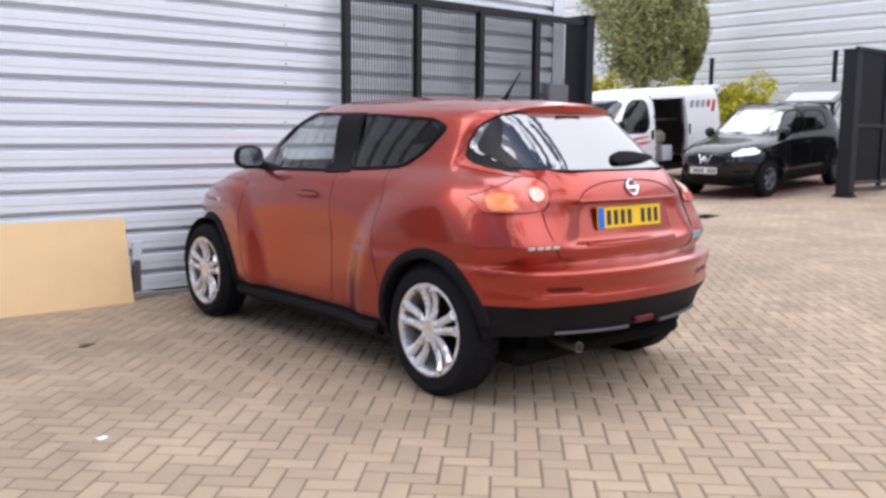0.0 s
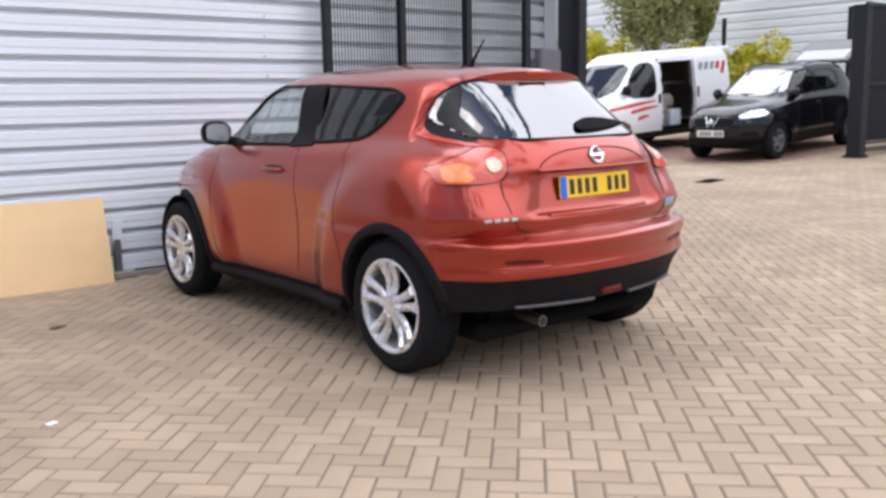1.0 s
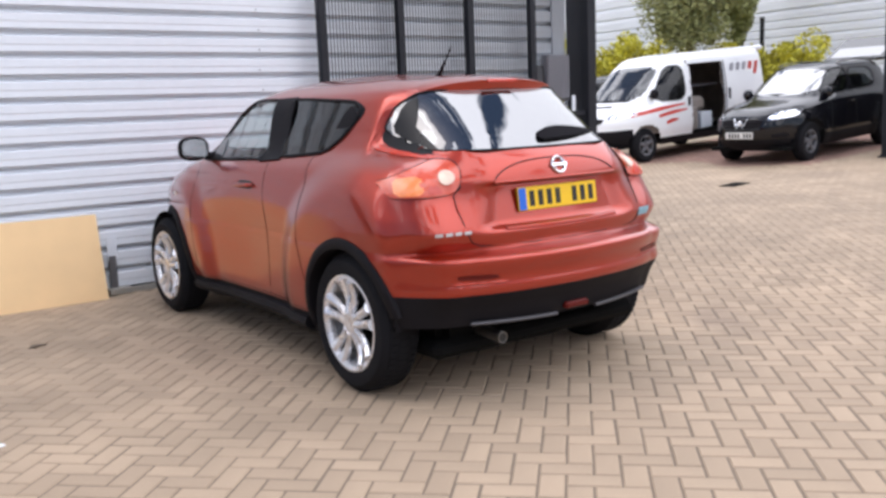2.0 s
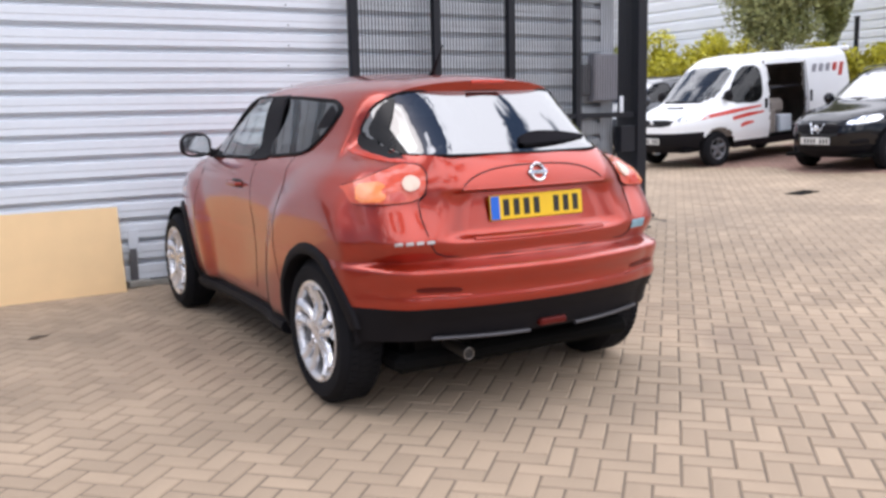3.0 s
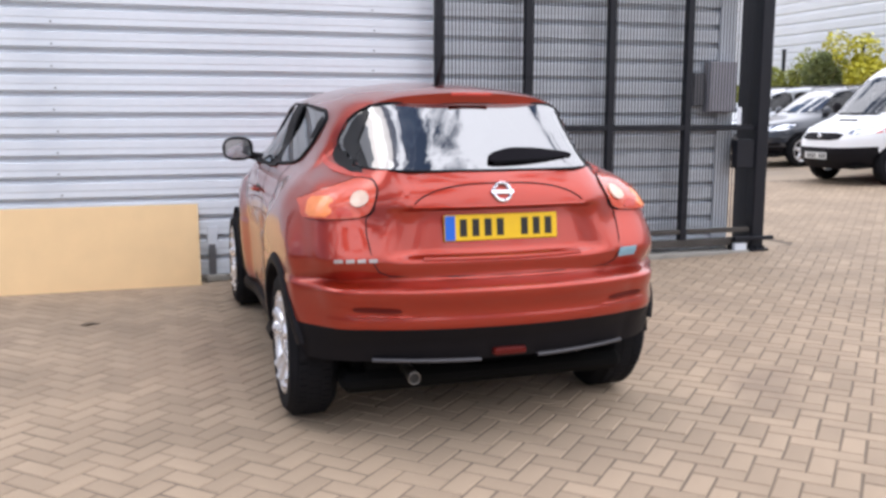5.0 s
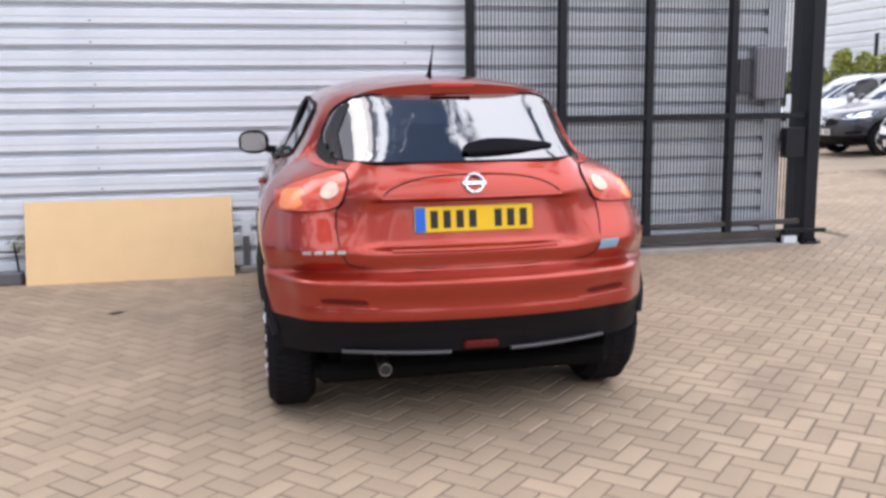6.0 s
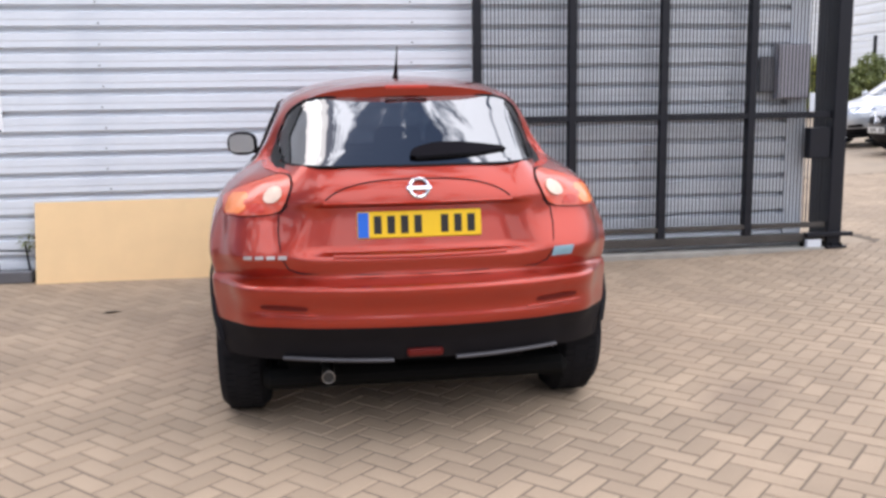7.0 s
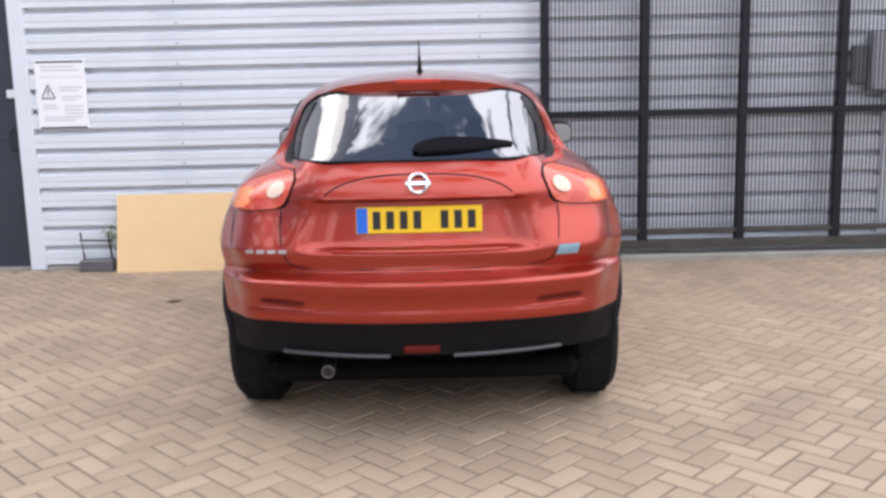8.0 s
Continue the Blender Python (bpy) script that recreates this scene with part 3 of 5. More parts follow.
def red_car():
    car = thing("hatchback", "metallic burnt-red small crossover car parked facing the clad wall", "car")
    zs = sorted(set(np.round(np.concatenate([np.arange(0.19, 0.68, 0.022), np.arange(0.68, 0.72, 0.008), np.arange(0.72, 0.78, 0.02), np.arange(0.78, 0.83, 0.010), np.arange(0.84, 0.98, 0.022), np.arange(0.985, 1.02, 0.007), np.arange(1.025, 1.45, 0.02), np.arange(1.45, 1.54, 0.010), np.arange(1.54, 1.5681, 0.004)]), 4)))
    glass_r, sf, sr = dense(rounded(REAR_GLASS, 2), 0.03), dense(cornered(SIDE_FRONT, 0.022), 0.03), dense(rounded(cornered(SIDE_REAR, 0.03), 1), 0.03)
    screen = dense(rounded(SCREEN, 2), 0.03)

    def classify(x, y, z):
        if y < 0.25 and in_poly(x, z, glass_r):
            return None
        if 0.12 < y < 2.2 and (in_poly(y, z, sf) or in_poly(y, z, sr)):
            return None
        if y > 1.3 and in_poly(x, z, screen):
            return None
        cut = 0.510 if y < 0.3 or y > 2.3 else 0.325
        if z < cut:
            return None if y < 0 and z < 0.36 else "lower_cladding"
        if y < -0.12 and z < 0.715:
            return "rear_bumper"
        if y < 0 and 0.715 <= z < 1.20 and abs(x) < 0.575 - 0.10 * max(0, (0.95 - z) / 0.24) ** 2:
            return "tailgate"
        return "body"

    made = shell(RED, zs, 250, classify, ((0.0, WHEEL_Z, ARCH + 0.022), (2.53, WHEEL_Z, ARCH + 0.022)), ["body", "tailgate", "rear_bumper", "lower_cladding"])
    body = part("body", made["body"], PAINT_RED, car, angle=60)
    gate = part("tailgate", made["tailgate"], PAINT_RED, car, angle=60)
    bumper = part("rear_bumper", made["rear_bumper"], PAINT_RED, car, angle=60)
    clad = part("lower_cladding", made["lower_cladding"], PLASTIC, car, "black plastic lower cladding", angle=60)
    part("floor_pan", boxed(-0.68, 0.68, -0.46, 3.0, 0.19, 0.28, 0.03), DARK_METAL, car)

    # inner lining of the cabin, seats and dashboard
    inner = Shape([(z, max(0.02, w - 0.035), r + 0.06, f - 0.06) for z, w, r, f in RED_LEVELS if z > 0.5], 1.0, 4.6, 4.6, (0.0, 2.53), bulge=0.0)
    lin = shell(inner, list(np.arange(0.75, 1.54, 0.03)), 110, lambda x, y, z: None if (y > 1.75 and z < 1.16) or (y < 0.1 and z < 1.12) or (y < 0.25 and in_poly(x, z, glass_r)) or (0.1 < y < 2.3 and (in_poly(y, z, sf) or in_poly(y, z, sr))) or (y > 1.3 and in_poly(x, z, screen)) else "cabin_lining", (), ["cabin_lining"])
    part("cabin_lining", lin["cabin_lining"], FABRIC, car)
    part("parcel_shelf", boxed(-0.55, 0.55, -0.42, 0.20, 1.06, 1.09, 0.01), FABRIC, car)
    for y, xs in ((1.05, (-0.36, 0.36)), (0.28, (-0.38, 0.0, 0.38))):
        for x in xs:
            bm = boxed(x - 0.22, x + 0.22, y, y + 0.12, 0.55, 1.12, 0.04)
            box(bm, x - 0.12, x + 0.12, y + 0.0, y + 0.08, 1.14, 1.30, 0.03)
            box(bm, x - 0.02, x + 0.02, y + 0.03, y + 0.05, 1.10, 1.16)
            part("seat", bm, FABRIC, car)
    part("dashboard", boxed(-0.62, 0.62, 1.75, 2.15, 0.9, 1.08, 0.05), FABRIC, car)

    # glass with seals
    strip_surface = rear_pane(0.007)
    for name, poly, place, tint in (("rear_window", glass_r, rear_pane, GLASS), ("windscreen", screen, lambda o: (lambda x, z: RED.nose(x, z, o)), GLASS_CLEAR)):
        p = part(name, patch(poly, place(0.004), 8), tint, car)
        p.visible_shadow = False
        rim = place(0.002)
        pts = [rim(a, b) for a, b in poly]
        part("seal", tube(bmesh.new(), pts + pts[:1], 0.007, 6), PLASTIC, p)
    for sign in (-1, 1):
        # black strip painted in place of a dark reflection along the glass's side
        band = dense(rounded([(0.525, 1.166), (0.542, 1.166), (0.566, 1.195), (0.582, 1.260), (0.523, 1.382), (0.46, 1.428), (0.498, 1.35), (0.545, 1.25)], 1), 0.03)
        part("window_border", patch(band, lambda x, z: strip_surface(sign * x, z), 4), GLASS_REFLECTION, car, "black border of the rear window")
        for poly, tint in ((sf, GLASS_CLEAR), (sr, GLASS_SIDE)):
            p = part("side_window", patch(poly, side_pane(poly, sign), 6), tint, car)
            p.visible_shadow = False
            pts = [RED.side(y, z, sign, 0.002) for y, z in poly]
            part("seal", tube(bmesh.new(), pts + pts[:1], 0.011, 6), PLASTIC, p)
        # dark pillar between the side windows and hidden rear handle
        pil = dense([(1.085, 1.103), (0.845, 1.116), (0.945, 1.457), (1.195, 1.456)], 0.03)
        part("door_pillar", patch(pil, side_place(sign, 0.013), 4, 0.010), PLASTIC, car)
        tip = dense(rounded([(0.45, 1.160), (0.27, 1.245), (0.155, 1.365), (0.28, 1.420), (0.36, 1.35)], 2), 0.03)
        part("rear_handle_cover", patch(tip, side_place(sign, 0.0015), 4), PLASTIC, car)
        sail = dense(rounded([(2.03, 1.098), (1.60, 1.103), (1.79, 1.232), (1.86, 1.222)], 1), 0.03)
        part("mirror_sail", patch(sail, side_place(sign, 0.0075), 3), PLASTIC, car, "black triangle behind the door mirror")
        # shut lines of the doors
        for line in ([(2.02, 1.10), (2.02, 0.75), (1.98, 0.42), (1.90, 0.335)], [(0.95, 1.12), (0.95, 0.8), (0.98, 0.335)], [(0.50, 1.16), (0.44, 0.98), (0.47, 0.72), (0.40, 0.50)], [(1.90, 0.336), (0.42, 0.336)]):
            pts = [RED.side(a[0] + (b[0] - a[0]) * t, a[1] + (b[1] - a[1]) * t, sign, 0.0005) for a, b in zip(line, line[1:]) for t in np.linspace(0, 1, 9)]
            part("shut_line", tube(bmesh.new(), pts, 0.0017, 5), PLASTIC, body)
        part("door_handle", tube(bmesh.new(), [RED.side(y, 0.965, sign, o) for y, o in ((1.09, 0.0), (1.11, 0.028), (1.18, 0.036), (1.26, 0.034), (1.29, 0.0))], [0.011, 0.013, 0.014, 0.013, 0.010], 8), PAINT_RED, car)
        # shade behind the handle, painted as a flat black patch on the door
        cup = dense(rounded([(1.08, 0.942), (1.28, 0.940), (1.30, 0.964), (1.27, 0.990), (1.09, 0.988)], 2), 0.03)
        part("handle_recess", patch(cup, side_place(sign, 0.0015), 3), INK, car, "shadowed recess behind the door handle")
        part("side_indicator", patch(rounded([(2.33, 0.846), (2.40, 0.850), (2.40, 0.870), (2.33, 0.866)], 2), side_place(sign, 0.006), 2, 0.008), LENS_CLEAR, car, "clear side repeater")
        # wheel arch flares and liners
        for yw in (0.0, 2.53):
            bm = bmesh.new()
            prev = None
            for k in range(49):
                a = radians(8 + 180 * k / 48) if yw > 1 else radians(-8 + 176 * k / 48)
                ring = []
                fade = min(1.0, (48 - k) / 16 + 0.4) if yw < 1 else 1.0
                for rad, off in ((ARCH - 0.012, -0.06), (ARCH - 0.012, 0.011), (ARCH + 0.004, 0.016), (ARCH + 0.026, 0.013), (ARCH + 0.040, 0.005), (ARCH + 0.043, -0.02)):
                    y, z = yw + rad * math.cos(a), WHEEL_Z + rad * math.sin(a)
                    y1, z1 = yw + (ARCH + 0.03) * math.cos(a), max(0.2, WHEEL_Z + (ARCH + 0.03) * math.sin(a))
                    ring.append(bm.verts.new((sign * (max(float(RED.half(y1, z1)), float(RED.half(y, max(0.2, z)))) + (off * fade if off > 0 else off)), y, z)))
                if prev:
                    for u in range(5):
                        bm.faces.new((prev[u], prev[u + 1], ring[u + 1], ring[u]))
                prev = ring
            part("wheel_arch", bm, PLASTIC, car, "black plastic wheel arch flare")
            bm = bmesh.new()
            prev = None
            for k in range(33):
                a = radians(2 + 176 * k / 32)
                ring = [bm.verts.new((sign * x, yw + r * math.cos(a), WHEEL_Z + r * math.sin(a))) for x, r in ((0.85, ARCH), (0.62, ARCH - 0.01), (0.60, 0.05))]
                if prev:
                    for u in range(2):
                        bm.faces.new((prev[u], prev[u + 1], ring[u + 1], ring[u]))
                prev = ring
            part("arch_liner", bm, PLASTIC, car)
        # sill step
        bm = bmesh.new()
        tube(bm, [RED.side(y, 0.26, sign, 0.0) for y in np.linspace(0.45, 2.10, 12)], 0.045, 8, 0.9)
        part("sill", bm, PLASTIC, car)
        # door mirror
        bm = bmesh.new()
        bmesh.ops.create_uvsphere(bm, u_segments=24, v_segments=14, radius=1)
        for v in bm.verts:
            x, y, z = v.co
            y = max(y, -0.35) if y < 0 else y
            v.co = Vector((sign * (0.885 + 0.098 * math.copysign(abs(x) ** 0.8, x)), 1.82 + 0.085 * y, 1.17 + 0.078 * math.copysign(abs(z) ** 0.8, z)))
        mir = part("door_mirror", bm, PLASTIC, car, "gloss black door mirror")
        bm = bmesh.new()
        pg = rounded([(-0.08, -0.058), (0.08, -0.058), (0.085, 0.04), (0.04, 0.062), (-0.07, 0.055)], 2)
        bm.faces.new([bm.verts.new((sign * 0.885 + sign * a, 1.786, 1.17 + b)) for a, b in pg])
        part("mirror_glass", bm, MIRROR, mir, "silvered mirror glass")
        part("mirror_arm", tube(bmesh.new(), [(sign * 0.70, 1.86, 1.10), (sign * 0.76, 1.85, 1.115), (sign * 0.82, 1.84, 1.13)], [0.035, 0.028, 0.024], 8), PLASTIC, mir)
        # tail lamp: red body wrapping the corner, amber and clear chambers
        def corner(off):
            def at(phi, z):
                p = RED.turn(phi, z, off)
                return Vector((-sign * p.x, p.y, z))
            return at
        lens = dense(rounded([(31.0, 1.085), (31.2, 1.020), (32.0, 0.985), (34.0, 0.966), (46.5, 0.962), (48.8, 0.972), (52.0, 1.010), (55.5, 1.034), (50.5, 1.052), (47.5, 1.062), (43.5, 1.085), (39.5, 1.105), (35.5, 1.128), (32.5, 1.122)], 1), 1.2)
        lamp = part("tail_lamp", patch(lens, corner(0.014), 7, 0.03), LENS_ORANGE, car, "orange-red tail lamp with amber and clear chambers")
        amber = dense(rounded([(39.0, 0.974), (46.2, 0.971), (48.2, 1.046), (39.8, 1.060)], 1), 1.0)
        part("amber_chamber", patch(amber, corner(0.018), 4, 0.01), LENS_AMBER, lamp, "amber indicator lens")
        inner_red = dense(rounded([(34.6, 0.978), (38.0, 0.975), (38.4, 1.010), (36.2, 1.016)], 1), 1.0)
        part("red_chamber", patch(inner_red, corner(0.018), 3, 0.01), LENS_RED, lamp, "red brake chamber")
        disc = [(33.9 + 1.8 * math.cos(t), 1.048 + 0.033 * math.sin(t)) for t in np.linspace(0, 2 * math.pi, 24, endpoint=False)]
        part("reversing_lens", patch(disc, corner(0.026), 4, 0.016), LENS_CLEAR, lamp, "round clear reversing lens")
        arm = dense(rounded([(33, 1.122), (45, 1.148), (57, 1.196), (59.5, 1.212), (57, 1.220), (44.5, 1.170), (33, 1.138)], 2), 1.2)
        part("upper_arm", patch(arm, corner(0.010), 4, 0.02), LENS_RED, lamp, "red upper arm of the lamp")
        pts = [corner(0.004)(a, b) for a, b in lens]
        part("lamp_seam", tube(bmesh.new(), pts + pts[:1], 0.0048, 6), PLASTIC, lamp)
        # bumper reflector slot and its lip
        slot = rounded([(0.47, 0.588), (0.66, 0.592), (0.67, 0.614), (0.48, 0.608)], 2)
        part("reflector", patch(slot, lambda a, b: RED.rear(sign * a, b, 0.004), 3, 0.006), LENS_DULL, bumper, "red bumper reflector")
        part("reflector_lip", tube(bmesh.new(), [RED.rear(sign * x, 0.572 + 0.02 * (x - 0.45), 0.0) for x in np.linspace(0.43, 0.69, 10)], [0.003] + [0.008] * 8 + [0.003], 8), PAINT_RED, bumper)
        # silver diffuser blade
        part("diffuser_blade", tube(bmesh.new(), [(sign * x, -0.690 + 0.40 * (x - 0.1) ** 2, 0.368 + 0.02 * x) for x in np.linspace(0.13, 0.58, 8)], 0.012, 8, 0.8), TRIM_GREY, clad, "grey diffuser blade")
        # tailgate shut line
        pts = [RED.rear(sign * x, z, 0.0005) for x, z in ((0.532, 1.115), (0.530, 1.05), (0.545, 1.0), (0.580, 0.962), (0.584, 0.90), (0.578, 0.84), (0.566, 0.785), (0.545, 0.748), (0.50, 0.730), (0.22, 0.722), (0.0, 0.720))]
        part("shut_line", tube(bmesh.new(), pts, 0.003, 5), PLASTIC, gate)
        for yw in (0.0, 2.53):
            mm = pose(sign * 0.775, yw, WHEEL_Z, 0, 0, 0 if sign < 0 else 180)
            wheel(car, mm, 0.343 if yw < 1 else 0.334, 0.215, 0.228)

    # lip over the plate, badge, lettering bars, plate
    pts = [RED.rear(0.40 * u, 1.000 + 0.106 * (1 - abs(u) ** 2.8) ** 0.6, 0.003) for u in np.linspace(-1, 1, 49)]
    part("lip_gap", tube(bmesh.new(), [p + Vector((0, 0.002, 0)) for p in pts], 0.0032, 6), PLASTIC, gate)
    part("lip_edge", tube(bmesh.new(), [RED.rear(x, 1.012, 0.002) for x in np.linspace(-0.395, 0.395, 15)], 0.007, 6), PAINT_RED, gate)
    part("tailgate_crease", tube(bmesh.new(), [RED.rear(x, 0.795 + 0.02 * x * x, 0.002) for x in np.linspace(-0.36, 0.36, 15)], 0.011, 8), PAINT_RED, gate)
    bm = spun([(0.0, 0.030), (-0.008, 0.034), (-0.010, 0.040), (-0.006, 0.045), (0.0, 0.046)], 36)
    box(bm, -0.010, 0.0, -0.052, 0.052, -0.009, 0.009, 0.003)
    part("badge", bm, CHROME, gate, "round chrome badge with a bar across", m=pose(0, RED.rear(0, 1.068).y - 0.004, 1.068, -20) @ pose(0, 0, 0, 0, 0, 90))
    plate(gate, "number_plate", pose(0, -0.580, 0.919, -6), PLATE_YELLOW)
    for k in range(4):
        x = -0.728 + 0.047 * k
        bar = dense([(x, 0.790), (x + 0.034, 0.791), (x + 0.034, 0.805), (x, 0.804)], 0.012)
        part("name_bar", patch(bar, lambda a, b: RED.rear(a, b, 0.004), 2, 0.004), BADGE_DULL, body, "satin chrome name lettering as a bar")
    tag = dense([(0.565, 0.762), (0.655, 0.765), (0.668, 0.806), (0.578, 0.803)], 0.02)
    part("sticker", patch(tag, lambda a, b: RED.rear(a, b, 0.003), 3, 0.002), STICKER, body, "pale blue sticker")
    # roof spoiler with its brake lamp
    bm = bmesh.new()
    prev = None
    for x in np.linspace(-0.50, 0.50, 33):
        u = (x / 0.50) ** 2
        zt = 1.505 - 0.045 * u - 0.05 * u ** 4
        ys = -0.188 + 0.10 * u + 0.09 * u ** 4
        ring = [bm.verts.new(c) for c in ((x, 0.16, zt + 0.030 * (1 - u)), (x, ys + 0.05, zt + 0.004), (x, ys, zt - 0.010), (x, ys + 0.012, zt - 0.056), (x, ys + 0.06, zt - 0.056), (x, ys + 0.25, zt - 0.04))]
        if prev:
            for k in range(6):
                bm.faces.new((prev[k], prev[(k + 1) % 6], ring[(k + 1) % 6], ring[k]))
        else:
            bm.faces.new(ring)
        prev = ring
    bm.faces.new(prev[::-1])
    sp = part("roof_spoiler", bm, PAINT_RED, car, angle=50)
    part("brake_lamp", boxed(-0.10, 0.10, -0.193, -0.18, 1.478, 1.496, 0.004), LENS_RED, sp, "red high brake lamp")
    # aerial, wiper, exhaust, fog lamp, tow eye
    part("aerial", tube(bmesh.new(), [(0, 0.36, 1.525), (0, 0.34, 1.555), (0, 0.28, 1.63), (0, 0.23, 1.69)], [0.024, 0.012, 0.0045, 0.003], 8), PLASTIC, car, "short black roof aerial")
    wedge = dense(rounded([(-0.03, 1.192), (-0.01, 1.228), (0.09, 1.252), (0.22, 1.250), (0.41, 1.226), (0.37, 1.212), (0.18, 1.200)], 2), 0.03)
    part("rear_wiper", patch(wedge, lambda x, z: RED.rear(x, z, 0.030 - 0.03 * max(0.0, x - 0.1)), 4, 0.02), WIPER_BLACK, gate, "black rear wiper arm")
    part("wiper_blade", tube(bmesh.new(), [RED.rear(x, 1.188 + 0.03 * t, 0.012) for x, t in ((0.0, 0), (0.13, 0.2), (0.26, 0.4), (0.40, 0.9))], 0.008, 6), RUBBER, gate)
    bm = bmesh.new()
    tube(bm, [(-0.40, 0.2, 0.30), (-0.40, -0.35, 0.30), (-0.40, -0.50, 0.292), (-0.40, -0.60, 0.285)], 0.025, 16)
    ex = part("exhaust_pipe", bm, EXHAUST, car)
    part("exhaust_mouth", spun([(0.0, 0.0), (0.0, 0.0235)], 16), INK, ex, m=pose(-0.40, -0.603, 0.285, 0, 0, 90))
    part("exhaust_ring", spun([(0.01, 0.028), (-0.004, 0.028), (-0.005, 0.026), (-0.004, 0.023), (0.01, 0.023)], 24), EXHAUST, ex, m=pose(-0.40, -0.603, 0.285, 0, 0, 90))
    # silencer box made wide to block light under the tail
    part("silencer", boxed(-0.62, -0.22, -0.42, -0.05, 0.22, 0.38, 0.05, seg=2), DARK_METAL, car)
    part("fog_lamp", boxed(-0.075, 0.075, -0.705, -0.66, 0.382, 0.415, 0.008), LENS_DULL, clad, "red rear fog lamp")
    # two dark boxes added out of sight to keep light from under the car
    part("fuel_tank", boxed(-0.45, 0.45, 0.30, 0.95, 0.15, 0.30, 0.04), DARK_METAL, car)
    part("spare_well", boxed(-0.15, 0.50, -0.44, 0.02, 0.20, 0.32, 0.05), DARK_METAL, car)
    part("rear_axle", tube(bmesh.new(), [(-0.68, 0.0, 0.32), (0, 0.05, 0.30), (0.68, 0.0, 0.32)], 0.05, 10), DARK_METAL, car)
    return car


red_car()


# ---- setting: ground, clad wall, door, gates, far building ----
def sheet(name, mat, label, xs, ys, drop):
    bm = bmesh.new()
    g = [[bm.verts.new((x, y, rise(x) + fall(y) - drop)) for y in ys] for x in xs]
    for a, b in zip(g, g[1:]):
        for k in range(len(ys) - 1):
            bm.faces.new((a[k], b[k], b[k + 1], a[k + 1]))
    return solid(name, bm, mat, label, "ground", "structure")


BEND = [2.0, 2.6, 2.8, 3.0, 3.2, 3.4]
sheet("ground", GROUND, "buff paved yard ground reaching the horizon", [-400, -60, -20, -8, 0] + BEND + [4, 6, 10, 14, 18, 20.1, 22, 30, 60, 400], [-400, -60, -20, -10, -8, 0, 3.5, 10, 20, 40, 100, 400], 0.010)
sheet("bedding", JOINT, "dark sandy joints beneath the block paving", [-12.6, -8, 0] + BEND + [4, 6, 10, 14, 17], [-10, -8, -4, 0, 3.5, 3.52], 0.0042)
sheet("bedding_gateway", JOINT, "dark sandy joints beneath the gateway paving", [4.85, 6, 10, 14, 17], [3.521, 6, 9.5], 0.0042)

WALL_Y, PITCH, WALL_X0, WALL_X1 = 3.60, 0.1690, -3.42, 4.08


def cladding_sheet(length, pitch, depth):
    """One course of trapezoid cladding along x, its face towards -y, from z 0 to pitch."""
    bm = bmesh.new()
    prof = [(-0.9, 0.0), (0.0, 0.16), (0.0, 0.31), (-0.94, 0.322), (-1.0, 0.345), (-0.95, 0.620), (-1.0, 0.650), (-0.975, 0.985), (-0.9, 1.0)]
    ends = []
    for x in (0, length):
        ends.append([bm.verts.new((x, d * depth, h * pitch)) for d, h in prof] + [bm.verts.new((x, 0.02, pitch)), bm.verts.new((x, 0.02, 0.0))])
    n = len(ends[0])
    for k in range(n):
        bm.faces.new((ends[0][k], ends[1][k], ends[1][(k + 1) % n], ends[0][(k + 1) % n]))
    bm.faces.new(ends[0][::-1])
    bm.faces.new(ends[1])
    return bm


def clad_wall(name, label, x0, x1, courses, pitch, z0, m, depth=0.03, thick=0.2, foot=0.0, skin=None):
    wall = solid(name, boxed(x0, x1, 0.02, thick, foot, z0 + pitch * courses + (0.1 if foot or not skin else 0.0)), TRIM_PALE, label, "wall", "structure", smooth=False, m=m)
    me = finish(cladding_sheet(x1 - x0, pitch, depth), "panel", skin or CLADDING, False)
    for k in range(courses):
        ob = new("panel", me)
        ob.parent = wall
        ob.location = (x0, 0.0, z0 + pitch * k)
    return wall


wall_north = clad_wall("wall_north", "pale silver horizontally ribbed metal clad wall", WALL_X0, WALL_X1, 38, PITCH, -0.008, pose(0, WALL_Y + 0.026, 0), depth=0.066)
# screws down two joints of the sheets
bm0 = bmesh.new()
bmesh.ops.create_uvsphere(bm0, u_segments=8, v_segments=5, radius=0.007)
screw = finish(bm0, "screw", GATE_BLACK)
for x in (-2.12, 0.45):
    for k in range(0, 20):
        ob = new("screw", screw)
        ob.parent = wall_north
        ob.location = (x + 0.012 * math.sin(k * 3.7), -0.0655, -0.008 + PITCH * (k + 0.45))
part("plinth", boxed(WALL_X0, WALL_X1, -0.071, 0.02, -0.03, 0.030, 0.006), CONCRETE, wall_north, "dusty concrete plinth")
part("corner_trim", boxed(WALL_X1 - 0.17, WALL_X1 + 0.012, -0.082, -0.069, 0.02, 6.49, 0.004), TRIM_PALE, wall_north, "pale corner flashing")
part("corner_return", boxed(WALL_X1 + 0.0, WALL_X1 + 0.012, -0.0685, 0.25, 0.02, 6.49, 0.002), TRIM_PALE, wall_north)
part("jamb_trim", boxed(-3.535, -3.40, -0.076, 0.02, 0.0, 6.49, 0.006), TRIM_PALE, wall_north, "pale door-side flashing")
solid("wall_east", boxed(WALL_X1 - 0.2, WALL_X1, WALL_Y + 0.25, 18.0, -0.1, 6.51), CLADDING, "pale metal clad end wall", "wall", "structure", smooth=False)
